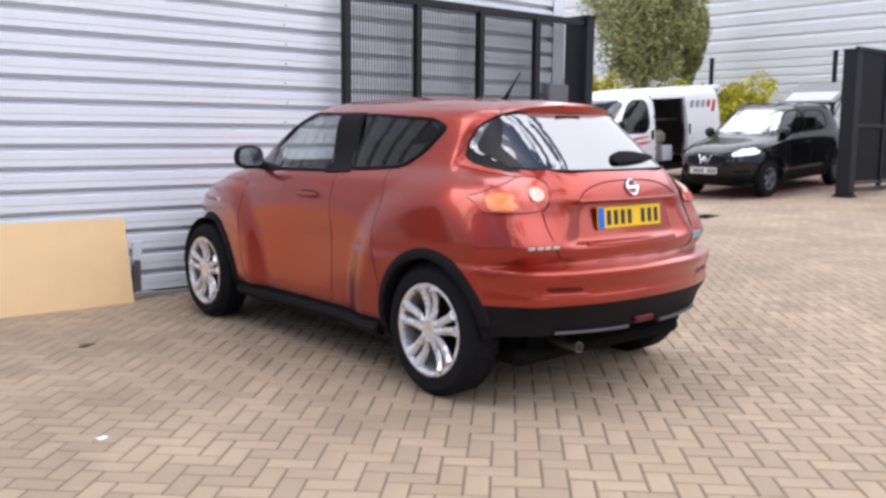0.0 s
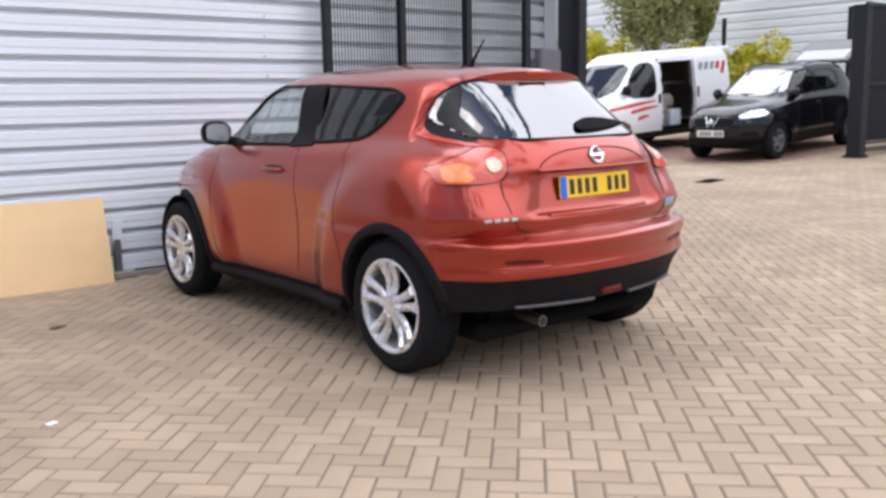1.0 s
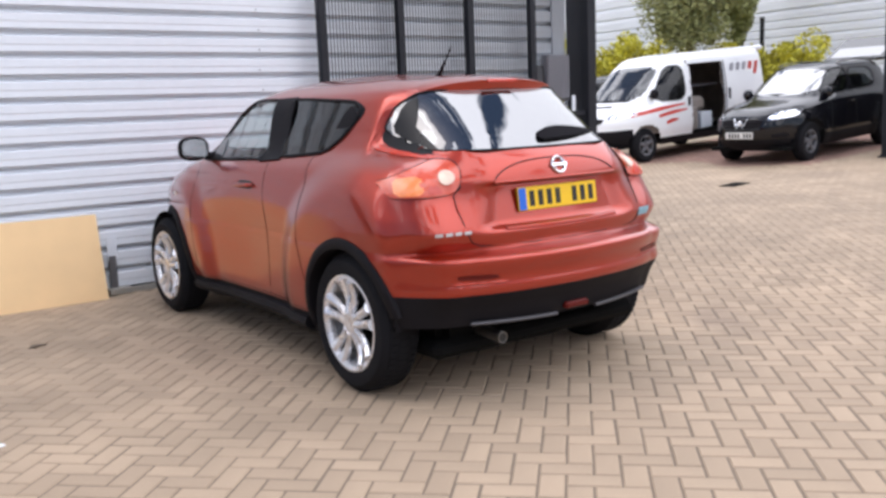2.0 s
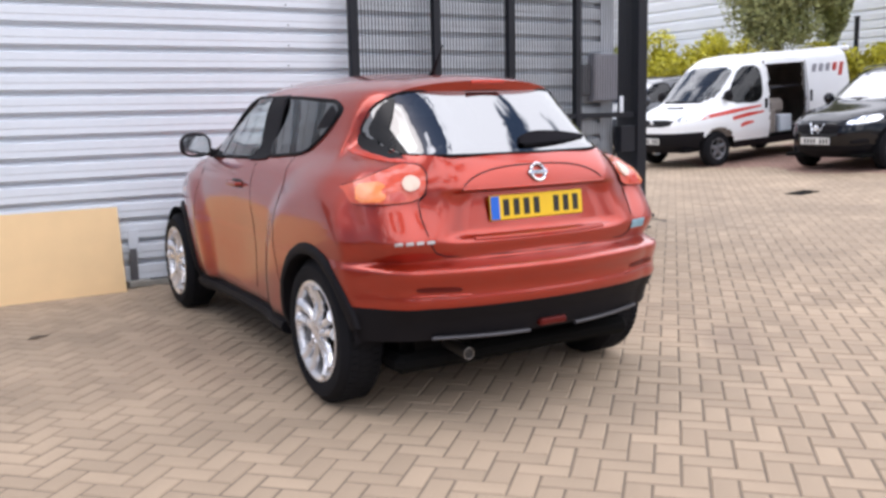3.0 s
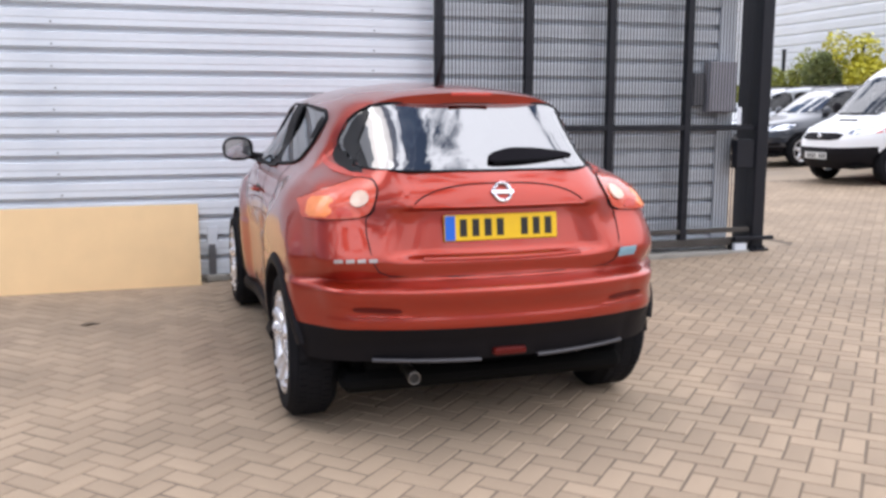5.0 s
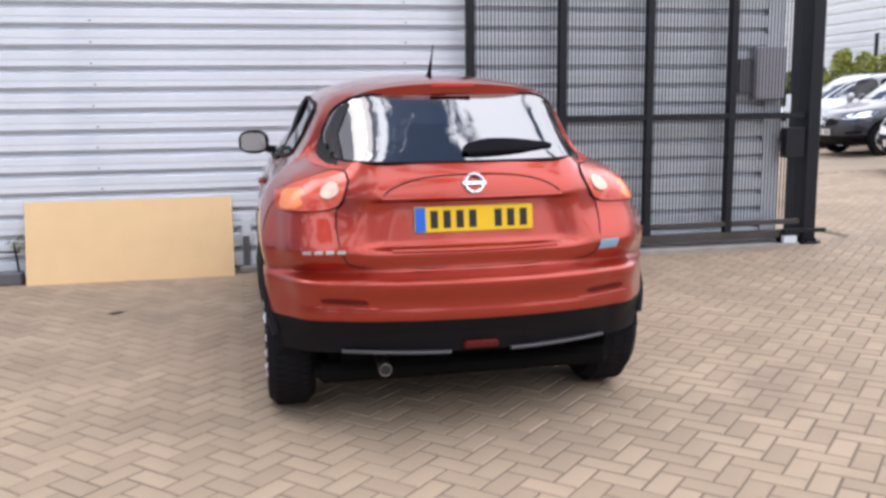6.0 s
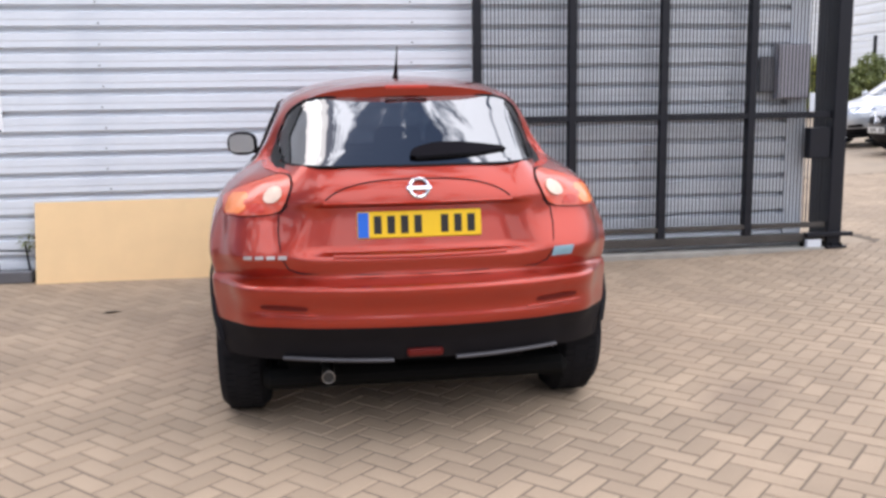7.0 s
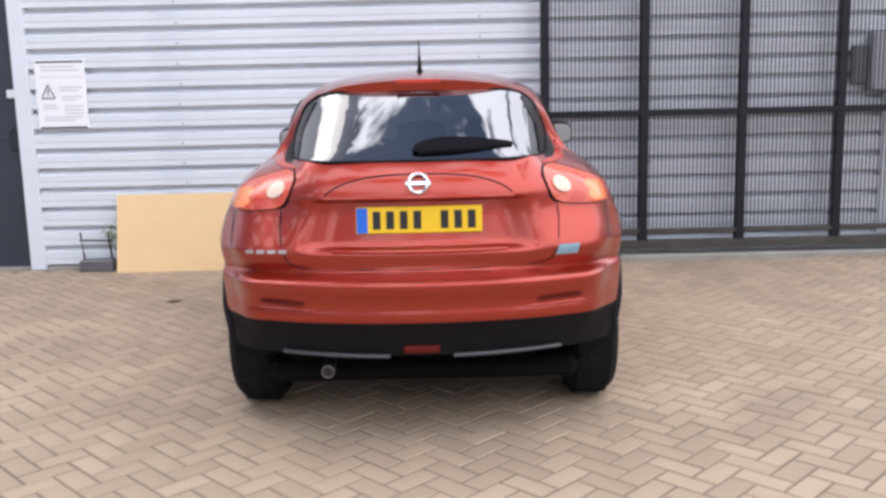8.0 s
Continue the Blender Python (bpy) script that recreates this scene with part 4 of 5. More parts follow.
# unseen wall added behind the camera to cut low skylight and tint tail reflections
solid("wall_south", boxed(-40.0, 40.0, -17.3, -17.0, -0.1, 2.8), UNSEEN_PALE, "plain pale grey brick building closing the yard", "wall", "structure", smooth=False)
# unseen wall added on the left to darken reflections in the car's side
solid("wall_yard", boxed(-9.8, -9.5, -17.0, 3.55, -0.1, 2.2), UNSEEN_GREY, "plain grey brick wall closing the yard beside the door", "wall", "structure", smooth=False)
solid("wall_west", boxed(-12.0, -4.62, WALL_Y + 0.0, WALL_Y + 0.2, 0.0, 6.51), CLADDING, "pale metal clad wall past the door", "wall", "structure", smooth=False)
solid("wall_over_door", boxed(-4.615, -3.54, WALL_Y + 0.0, WALL_Y + 0.2, 2.75, 6.51), CLADDING, "pale metal clad wall over the door", "wall", "structure", smooth=False)


def grey_door():
    d = thing("door_1", "dark slate steel door in a pale frame, shut", "door", pose(-4.08, WALL_Y + 0.03, 0), kind="structure")
    part("door_leaf", boxed(-0.53, 0.535, 0.03, 0.08, 0.02, 2.74, 0.004), DOOR_GREY, d)
    part("leaf_rail", boxed(-0.53, 0.535, 0.022, 0.032, 1.14, 1.17, 0.002), DOOR_GREY, d)
    part("keeper", boxed(0.47, 0.56, -0.06, 0.02, 1.50, 1.57, 0.006), TRIM_PALE, d, "pale lock keeper")
    part("pull_handle", tube(bmesh.new(), [(0.46, 0.03, 1.05), (0.46, -0.03, 1.06), (0.46, -0.03, 1.22), (0.46, 0.03, 1.23)], 0.012, 8), TRIM_GREY, d)
    part("threshold", boxed(-0.53, 0.535, -0.03, 0.08, -0.01, 0.018, 0.003), CONCRETE, d)


grey_door()


def notice():
    s = thing("wall_notice", "white printed warning notice fixed to the clad wall", "notice", pose(-3.13, WALL_Y - 0.044, 1.52))
    part("sheet", boxed(-0.215, 0.215, -0.004, 0.002, -0.29, 0.29, 0.002), PAPER, s)
    part("clip_bar", boxed(-0.20, 0.20, -0.008, -0.003, 0.268, 0.282, 0.002), GATE_BLACK, s)
    part("clip_bar", boxed(-0.20, 0.20, -0.008, -0.003, -0.285, -0.272, 0.002), GATE_BLACK, s)
    part("rule_line", boxed(-0.18, 0.19, -0.006, -0.003, 0.145, 0.150), PRINT, s)
    bm = bmesh.new()
    tri = [(-0.17, -0.03), (-0.055, -0.03), (-0.112, 0.085)]
    for a, b in zip(tri, tri[1:] + tri[:1]):
        tube(bm, [(a[0], -0.005, a[1]), (b[0], -0.005, b[1])], 0.005, 4)
    box(bm, -0.117, -0.107, -0.006, -0.003, 0.005, 0.05)
    box(bm, -0.117, -0.107, -0.006, -0.003, -0.015, -0.004)
    part("warning_triangle", bm, INK, s, "black warning triangle", smooth=False)
    rng = random.Random(4)
    for z, x0, x1 in ((0.235, -0.16, 0.12), (0.205, -0.16, 0.16), (0.06, -0.02, 0.18), (0.035, -0.02, 0.15), (-0.02, 0.0, 0.17), (-0.045, 0.0, 0.12), (-0.09, -0.16, -0.05), (-0.115, -0.16, -0.03), (-0.10, 0.02, 0.18), (-0.13, 0.02, 0.17), (-0.16, 0.02, 0.18), (-0.19, -0.16, 0.16), (-0.215, -0.16, 0.10)):
        part("text_bar", boxed(x0, x1, -0.006, -0.003, z - 0.005, z + 0.005), PRINT, s)


notice()


def gate(name, label, m, stiles, x0, x1, height, spacing, wire, mid=1.235):
    """A black sliding gate leaf along x with close upright bars."""
    g = thing(name, label, "gate", m)
    for z, h, mt in ((height, 0.07, GATE_BLACK), (mid, 0.055, GATE_BLACK), (0.228, 0.045, DUSTY)):
        part("rail", boxed(x0, x1, -0.03, 0.03, z - h / 2, z + h / 2, 0.004), mt, g)
    for x in stiles:
        part("stile", boxed(x - 0.036, x + 0.036, -0.036, 0.036, 0.145, height + 0.03, 0.004), GATE_BLACK, g)
    me = finish(boxed(-wire, wire, -0.003, 0.003, 0.26, height - 0.03), "bar", GATE_BLACK, False)
    for k in range(int((x1 - x0) / spacing)):
        ob = new("bar", me)
        ob.parent = g
        ob.location = (x0 + (k + 0.5) * spacing, 0.0, 0.0)
    part("bottom_beam", boxed(x0, x1, -0.04, 0.04, 0.075, 0.150, 0.006), DUSTY, g, "dusty black bottom beam")
    return g


gl = gate("sliding_gate", "black steel sliding gate with close upright bars before the clad wall", pose(0, 3.40, 0.02), (0.985, 1.82, 2.65, 3.475), 0.955, 4.235, 2.565, 0.0335, 0.0042)
part("roller", spun([(-0.02, 0.0), (-0.02, 0.05), (0.02, 0.05), (0.02, 0.0)], 20), DARK_METAL, gl, m=pose(4.05, -0.02, 0.06, 0, 0, 90))
part("end_stop", boxed(4.03, 4.17, -0.09, -0.045, 0.03, 0.10, 0.004), TRIM_PALE, gl, "pale metal end stop")
part("lock_box", boxed(4.03, 4.232, -0.05, 0.05, 0.84, 1.12, 0.006), GATE_BLACK, gl)
part("catch_plate", boxed(4.015, 4.065, -0.045, -0.031, 1.262, 1.43, 0.004), TRIM_PALE, gl, "pale metal catch plate")
part("guide_bar", box(boxed(4.02, 4.234, -0.105, -0.041, 0.125, 0.165, 0.004), 4.234, 4.47, -0.105, -0.072, 0.125, 0.165, 0.004), GATE_BLACK, gl, "dusty black guide bar")
solid("gate_track", boxed(0.9, 4.205, 3.30, 3.52, -0.03, 0.050, 0.008), CONCRETE, "pale worn concrete gate track kerb", "kerb", "structure")


def gate_post(x, y, height, label, a=0.15, b=0.15):
    z = rise(x)
    p = thing("gate_post", label, "gate post", pose(x, y, z), group="gate posts")
    part("shaft", boxed(-a, a, -b, b, 0.0, height, 0.008), GATE_BLACK, p)
    part("cap", boxed(-a - 0.012, a + 0.012, -b - 0.012, b + 0.012, height, height + 0.025, 0.005), GATE_BLACK, p)
    part("base_plate", boxed(-a - 0.03, a + 0.03, -b - 0.05, b + 0.05, 0.0, 0.022, 0.003), GATE_BLACK, p)
    for u in (-a * 0.7, a * 0.7):
        for v in (-b - 0.027, b + 0.027):
            part("bolt", spun([(0.0, 0.0), (-0.001, 0.012), (0.03, 0.012)], 6), DARK_METAL, p, m=pose(u, v, 0.05, 0, 90, 0))
    return p


gate_post(4.312, 3.50, 2.61, "tall black steel gate post ending the sliding gate", 0.068, 0.165)
gate_post(11.78, 3.80, 2.51, "tall black square steel gate post across the gateway", 0.11, 0.12)
gate("far_gate", "black steel gate leaf with close upright bars across the gateway", pose(11.90, 3.80, rise(11.9)), (1.2, 2.4, 3.6, 4.8), 0.0, 5.0, 2.55, 0.021, 0.0048)


def wall_box():
    b = thing("wall_cabinet", "grey metal control cabinet on the clad wall behind the gate", "cabinet", pose(3.90, WALL_Y - 0.058, 1.40))
    part("case", boxed(-0.16, 0.16, -0.10, 0.0, 0.0, 0.49, 0.008), BOX_GREY, b)
    part("lid", boxed(-0.15, 0.15, -0.112, -0.10, 0.01, 0.48, 0.004), BOX_GREY, b)
    part("conduit", boxed(-0.30, -0.165, -0.05, 0.0, 0.06, 0.38, 0.01), STEEL_WHEEL, b, "dark grey conduit box")


wall_box()


def chipboard():
    b = thing("leaning_board", "tan chipboard sheet leaning on the foot of the clad wall", "board", pose(-1.89, 3.335, 0.0, math.degrees(-math.atan2(0.15, 0.66)), 0, 0))
    part("sheet", boxed(-0.815, 0.815, 0.0, 0.018, 0.0, 0.672, 0.0015), BOARD, b)


chipboard()


def bracket():
    """The bent dark bracket and pale tag between the board and the car."""
    b = thing("wall_bracket", "bent grey metal bracket at the foot of the wall", "bracket", pose(-0.97, WALL_Y - 0.045, 0))
    part("upright", boxed(-0.030, 0.030, -0.04, 0.0, 0.0, 0.31, 0.006), STEEL_WHEEL, b)
    part("tag", boxed(-0.035, 0.045, -0.036, -0.031, 0.27, 0.46, 0.003), TRIM_PALE, b, "pale bent metal tag")
    part("foot", boxed(-0.06, 0.12, -0.10, 0.0, 0.0, 0.05, 0.006), CONCRETE, b)


bracket()


def stand():
    s = thing("wire_stand", "small dark wire stand with dried weeds by the board", "stand", pose(-2.92, 3.46, 0))
    bm = bmesh.new()
    for x in (-0.10, 0.14):
        tube(bm, [(x - 0.03 * (1 if x < 0 else -1), 0, 0.0), (x, 0, 0.12), (x - 0.02, 0, 0.34)], 0.009, 6)
    part("leg", bm, DARK_METAL, s)
    part("crossbar", tube(bmesh.new(), [(-0.13, 0, 0.27), (0.16, 0, 0.26)], 0.008, 6), DARK_METAL, s)
    part("tray", boxed(-0.13, 0.17, -0.06, 0.06, 0.0, 0.10, 0.01), STEEL_WHEEL, s)
    bm = bmesh.new()
    rng = random.Random(8)
    for k in range(60):
        p = Vector((0.14 + rng.gauss(0, 0.035), rng.gauss(0, 0.03), 0.33 + rng.gauss(0, 0.04)))
        d = Vector((rng.gauss(0, 1), rng.gauss(0, 1), rng.gauss(0, 1))).normalized() * 0.03
        e = d.cross(Vector((0, 0, 1))) * 0.4
        bm.faces.new([bm.verts.new(q) for q in (p - d, p + e, p + d, p - e)])
    part("weeds", bm, LEAF_DARK, s, "clump of dried weeds", smooth=False)["kind"] = "stuff"


stand()

# the building across the yard, perpendicular to the wall, with its fence
clad_wall("wall_far", "white ribbed metal clad building across the yard", -40.0, 30.0, 13, 0.27, 0.5, pose(24.0, 10, 0.0, 0, 0, -90), depth=0.05, skin=CLADDING_FAR)
clad_wall("wall_far_upper", "white broad-ribbed metal cladding on the upper storey across the yard", -40.0, 30.0, 14, 0.43, 4.01, pose(24.0, 10, 0.0, 0, 0, -90), depth=0.06, foot=4.01, skin=CLADDING_FAR)


def fence_post(y):
    p = thing("fence_post", "black steel fence post before the far building", "fence post", pose(21.0, y, 0.4), group="far fence posts")
    part("shaft", boxed(-0.05, 0.05, -0.05, 0.05, 0.0, 3.25, 0.006), GATE_BLACK, p)
    part("cap", boxed(-0.06, 0.06, -0.06, 0.06, 3.25, 3.28, 0.003), GATE_BLACK, p)


for y in (8.6, 12.5, 16.4, 20.3, 24.2, 28.1):
    fence_post(y)


# ---- plants ----
def leaves(centre, size, count, leaf, rng, lumps=9, taper=0.0):
    """Leaves in uneven clumps within an ellipsoid; returns a bmesh."""
    verts, faces = [], []
    cl = []
    for _ in range(lumps):
        d = Vector((rng.gauss(0, 1), rng.gauss(0, 1), rng.gauss(0, 1))).normalized() * rng.uniform(0.1, 0.85)
        k = 1 - taper * max(0.0, 0.35 - d.z)
        cl.append((Vector((d.x * size[0] * k, d.y * size[1] * k, d.z * size[2])), rng.uniform(0.16, 0.40) * (0.5 + 0.5 * k)))
    for _ in range(count):
        c, r = rng.choice(cl)
        d = Vector((rng.gauss(0, 1), rng.gauss(0, 1), rng.gauss(0, 1))).normalized() * r * rng.uniform(0.55, 1.0)
        p = Vector(centre) + c + Vector((d.x * size[0], d.y * size[1], d.z * size[2]))
        a = Vector((rng.gauss(0, 1), rng.gauss(0, 1), rng.gauss(0, 0.6))).normalized() * leaf * rng.uniform(0.7, 1.3)
        b = a.cross(Vector((rng.gauss(0, 1), rng.gauss(0, 1), rng.gauss(0, 1)))).normalized() * leaf * 0.5
        i = len(verts)
        verts += [p - a, p + b, p + a, p - b]
        faces.append((i, i + 1, i + 2, i + 3))
    me = bpy.data.meshes.new("leaves")
    me.from_pydata([tuple(v) for v in verts], [], faces)
    return me


def crown(parent, me, mat, name="crown", label=""):
    me.materials.append(mat)
    ob = new(name, me)
    ob.parent = parent
    return tagged(ob, label)


def tree(x, y, z, height, size, mat, seed, label, centre):
    rng = random.Random(seed)
    t = thing("tree", label, "tree", pose(x, y, z))
    bm = bmesh.new()
    tube(bm, [(0, 0, -0.05), (0.02, 0, height * 0.3), (-0.03, 0.03, height * 0.6), (0.0, 0.0, height * 0.85)], [0.13, 0.10, 0.08, 0.03], 9)
    part("trunk", bm, BARK, t)
    for k in range(9):
        a, h = k * 2.4, height * rng.uniform(0.55, 0.78)
        r = size[0] * rng.uniform(0.5, 0.8)
        part("limb", tube(bmesh.new(), [(0, 0, h), (r * 0.5 * math.cos(a), r * 0.5 * math.sin(a), h + 0.35), (r * math.cos(a), r * math.sin(a), h + 0.9)], [0.05, 0.03, 0.012], 6), BARK, t)
    crown(t, leaves((0, 0, centre), size, 30000, 0.066, rng, 110, 0.60), mat)
    return t


def bush(x, y, z, size, mat, seed, label, count=8000):
    rng = random.Random(seed)
    b = thing("bush", label, "bush", pose(x, y, z), group="bushes before the far building")
    bm = bmesh.new()
    for k in range(6):
        a = k * 1.05
        tube(bm, [(0.05 * math.cos(a), 0.05 * math.sin(a), -0.05), (size[0] * 0.3 * math.cos(a), size[1] * 0.3 * math.sin(a), size[2] * 0.9), (size[0] * 0.5 * math.cos(a), size[1] * 0.5 * math.sin(a), size[2] * 1.5)], [0.03, 0.02, 0.008], 5)
    part("stems", bm, BARK, b)
    crown(b, leaves((0, 0, size[2]), size, count, 0.085, rng, 30), mat, "foliage")
    return b


tree(18.2, 12.9, 0.40, 5.6, (2.45, 2.45, 2.25), LEAF_OLIVE, 3, "spreading olive-green tree behind the parked vehicles", 4.15)
tree(21.8, 13.9, 0.45, 5.2, (0.75, 0.75, 1.6), LEAF_OLIVE, 5, "narrow dark green tree by the far building", 3.7)
for k, (x, y, s, mt, lb) in enumerate(((20.0, 17.0, (1.2, 1.9, 1.75), LEAF_LIME, "bright yellow-green bush"), (20.2, 19.8, (1.2, 1.9, 1.75), LEAF_LIME, "bright yellow-green bush"), (20.0, 14.6, (1.0, 1.5, 1.5), LEAF_LIME, "bright yellow-green bush"), (20.0, 11.0, (1.0, 1.5, 1.45), LEAF_LIME, "bright yellow-green bush"), (19.6, 9.3, (0.8, 1.1, 0.95), LEAF_DARK, "dull green bush"), (20.4, 12.7, (0.9, 1.5, 1.5), LEAF_LIME, "bright yellow-green bush"), (20.3, 22.0, (1.1, 1.7, 1.7), LEAF_MID, "mid green bush"),
                                       (18.0, 18.7, (0.8, 0.95, 1.5), LEAF_DARK, "dark green bush"), (20.0, 24.0, (1.1, 1.6, 1.4), LEAF_MID, "mid green bush"), (20.0, 27.0, (1.2, 1.7, 1.3), LEAF_DARK, "dark green bush"), (20.0, 30.5, (1.2, 1.9, 1.4), LEAF_MID, "mid green bush"))):
    bush(x, y, 0.44, s, mt, 20 + k, lb + " before the far building")
solid("hedge_bed", boxed(19.0, 23.5, 6.0, 34.0, 0.40, 0.52, 0.02), SOIL, "dark soil bed before the far building", "ground", "structure")


# ---- other parked vehicles ----
def bystander(name, label, category, m, shape, zs, columns, paint, windows, wheels, radius, cut, low_mat=PLASTIC, holes=(), group="", inside=FABRIC, rims=None, screen=None):
    """A parked vehicle in simpler form: skin, lower cladding, glass, lining, wheels."""
    v = thing(name, label, category, m, group)
    polys = {k: dense(rounded(p, 2), 0.05) for k, p in windows.items()}

    def open_at(x, y, z):
        for k, p in polys.items():
            if k == "windscreen" and y > shape.mid and in_poly(x, z, p):
                return True
            if k == "rear_window" and y < 0.3 and in_poly(x, z, p):
                return True
            if k.startswith("side") and abs(x) > 0.4 and in_poly(y, z, p):
                return True
        return any(h(x, y, z) for h in holes)

    made = shell(shape, zs, columns, lambda x, y, z: None if open_at(x, y, z) else ("lower_cladding" if z < (cut(y) if callable(cut) else cut) else "body"), [(yw, radius + 0.005, radius + 0.06) for yw in wheels], ["body", "lower_cladding"])
    part("body", made["body"], paint, v, angle=50)
    part("lower_cladding", made["lower_cladding"], low_mat, v, angle=50)
    inner = Shape([(z, max(0.02, w - 0.05), r + 0.08, f - 0.08) for z, w, r, f in shape.levels], shape.mid, shape.nr, shape.nf, wheels, bulge=0.0)
    lin = shell(inner, [z for z in zs if z > 0.5][::2], columns // 2, lambda x, y, z: None if open_at(x, y, z) else "lining", (), ["lining"])
    part("lining", lin["lining"], inside, v)
    z_floor = zs[0]
    part("floor_pan", boxed(-0.7, 0.7, shape.ends(0.4)[1] + 0.15, shape.ends(0.4)[2] - 0.15, z_floor, z_floor + 0.06), DARK_METAL, v)
    for k, p in polys.items():
        if k == "windscreen":
            pn = part("windscreen", patch(p, lambda x, z: shape.nose(x, z, 0.004), 6), screen or GLASS_SCREEN, v)
            pn.visible_shadow = False
            part("wiper", tube(bmesh.new(), [shape.nose(x, p_z, 0.02) for x, p_z in ((-0.5, min(b for _, b in p) + 0.02), (0.0, min(b for _, b in p) + 0.03), (0.45, min(b for _, b in p) + 0.02))], 0.012, 5), PLASTIC, pn)
        elif k == "rear_window":
            pn = part("rear_window", patch(p, lambda x, z: shape.rear(x, z, 0.004), 5), GLASS, v)
        else:
            for sign in (-1, 1):
                pn = part("side_window", patch(p, lambda y, z: shape.side(y, z, sign, 0.004), 5), GLASS_SIDE, v)
                pts = [shape.side(y, z, sign, 0.003) for y, z in p]
                part("seal", tube(bmesh.new(), pts + pts[:1], 0.010, 5), PLASTIC, pn)
    for yw in wheels:
        for sign in (-1, 1):
            wheel(v, pose(sign * (float(shape.half(yw, radius + 0.2)) - 0.11), yw, radius + 0.003, 0, 0, 0 if sign < 0 else 180), radius, 0.2, radius * (0.66 if rims is None else 0.56), twin=False, metal=rims)
    return v


def with_levels(levels, *a, **k):
    s = Shape(levels, *a, **k)
    s.levels = levels
    return s


def face(v, shape, z_lamp, x_lamp, z_grille, half_grille, z_plate, lamp_h=0.07, grille_h=0.07, chrome=True):
    """Headlamps, grille, badge and plate on a nose."""
    for sign in (-1, 1):
        lens = dense(rounded([(x_lamp - 0.17, z_lamp - lamp_h), (x_lamp + 0.12, z_lamp - lamp_h * 0.6), (x_lamp + 0.15, z_lamp + lamp_h), (x_lamp - 0.12, z_lamp + lamp_h * 0.6)], 2), 0.04)
        part("headlamp", patch(lens, lambda a, b: shape.nose(sign * a, b, 0.008), 4, 0.02), LENS_CLEAR if chrome is None else CHROME, v, "clear glossy headlamp")
    gr = dense(rounded([(-half_grille, z_grille - grille_h), (half_grille, z_grille - grille_h), (half_grille * 1.1, z_grille + grille_h), (-half_grille * 1.1, z_grille + grille_h)], 1), 0.05)
    g = part("grille", patch(gr, lambda a, b: shape.nose(a, b, 0.006), 4, 0.01), PLASTIC, v)
    for s in (-1, 1):
        part("grille_bar", tube(bmesh.new(), [shape.nose(x, z_grille + s * grille_h * 0.5, 0.012) for x in np.linspace(-half_grille, half_grille, 9)], 0.009, 5), PLASTIC, g)
    p = shape.nose(0, z_grille, 0.016)
    part("badge", spun([(0.0, 0.0), (-0.012, 0.03), (-0.006, 0.05), (0.0, 0.055)], 20), CHROME, g, m=pose(0, p.y, p.z, 0, 0, -90))
    p = shape.nose(0, z_plate, 0.02)
    plate(v, "number_plate", pose(0, p.y, p.z, 0, 0, 180), PLATE_WHITE, band=False)
    return g


def mirrors(v, shape, y, z, mat):
    for sign in (-1, 1):
        w = float(shape.half(y, z))
        bm = bmesh.new()
        bmesh.ops.create_uvsphere(bm, u_segments=14, v_segments=10, radius=1)
        for q in bm.verts:
            q.co = Vector((sign * (w + 0.12 + 0.10 * q.co.x), y + 0.07 * max(q.co.y, -0.4), z + 0.10 * q.co.z))
        mi = part("door_mirror", bm, mat, v)
        part("mirror_arm", tube(bmesh.new(), [(sign * (w - 0.02), y + 0.02, z - 0.05), (sign * (w + 0.06), y + 0.02, z - 0.04)], 0.025, 6), PLASTIC, mi)


# white van, nose towards -x
VAN = with_levels([(0.30, 0.86, -0.76, 3.86), (0.42, 0.91, -0.80, 3.95), (0.60, 0.945, -0.82, 3.98), (0.80, 0.955, -0.82, 3.93), (0.95, 0.955, -0.82, 3.78), (1.05, 0.955, -0.82, 3.52), (1.13, 0.95, -0.82, 3.20), (1.40, 0.93, -0.81, 2.88), (1.75, 0.88, -0.79, 2.44), (1.90, 0.845, -0.77, 2.16), (1.97, 0.78, -0.72, 1.95), (2.00, 0.66, -0.62, 1.75), (2.015, 0.40, -0.4, 1.4)], 1.4, 9.0, 3.4, (0.0, 3.10), bulge=0.02)


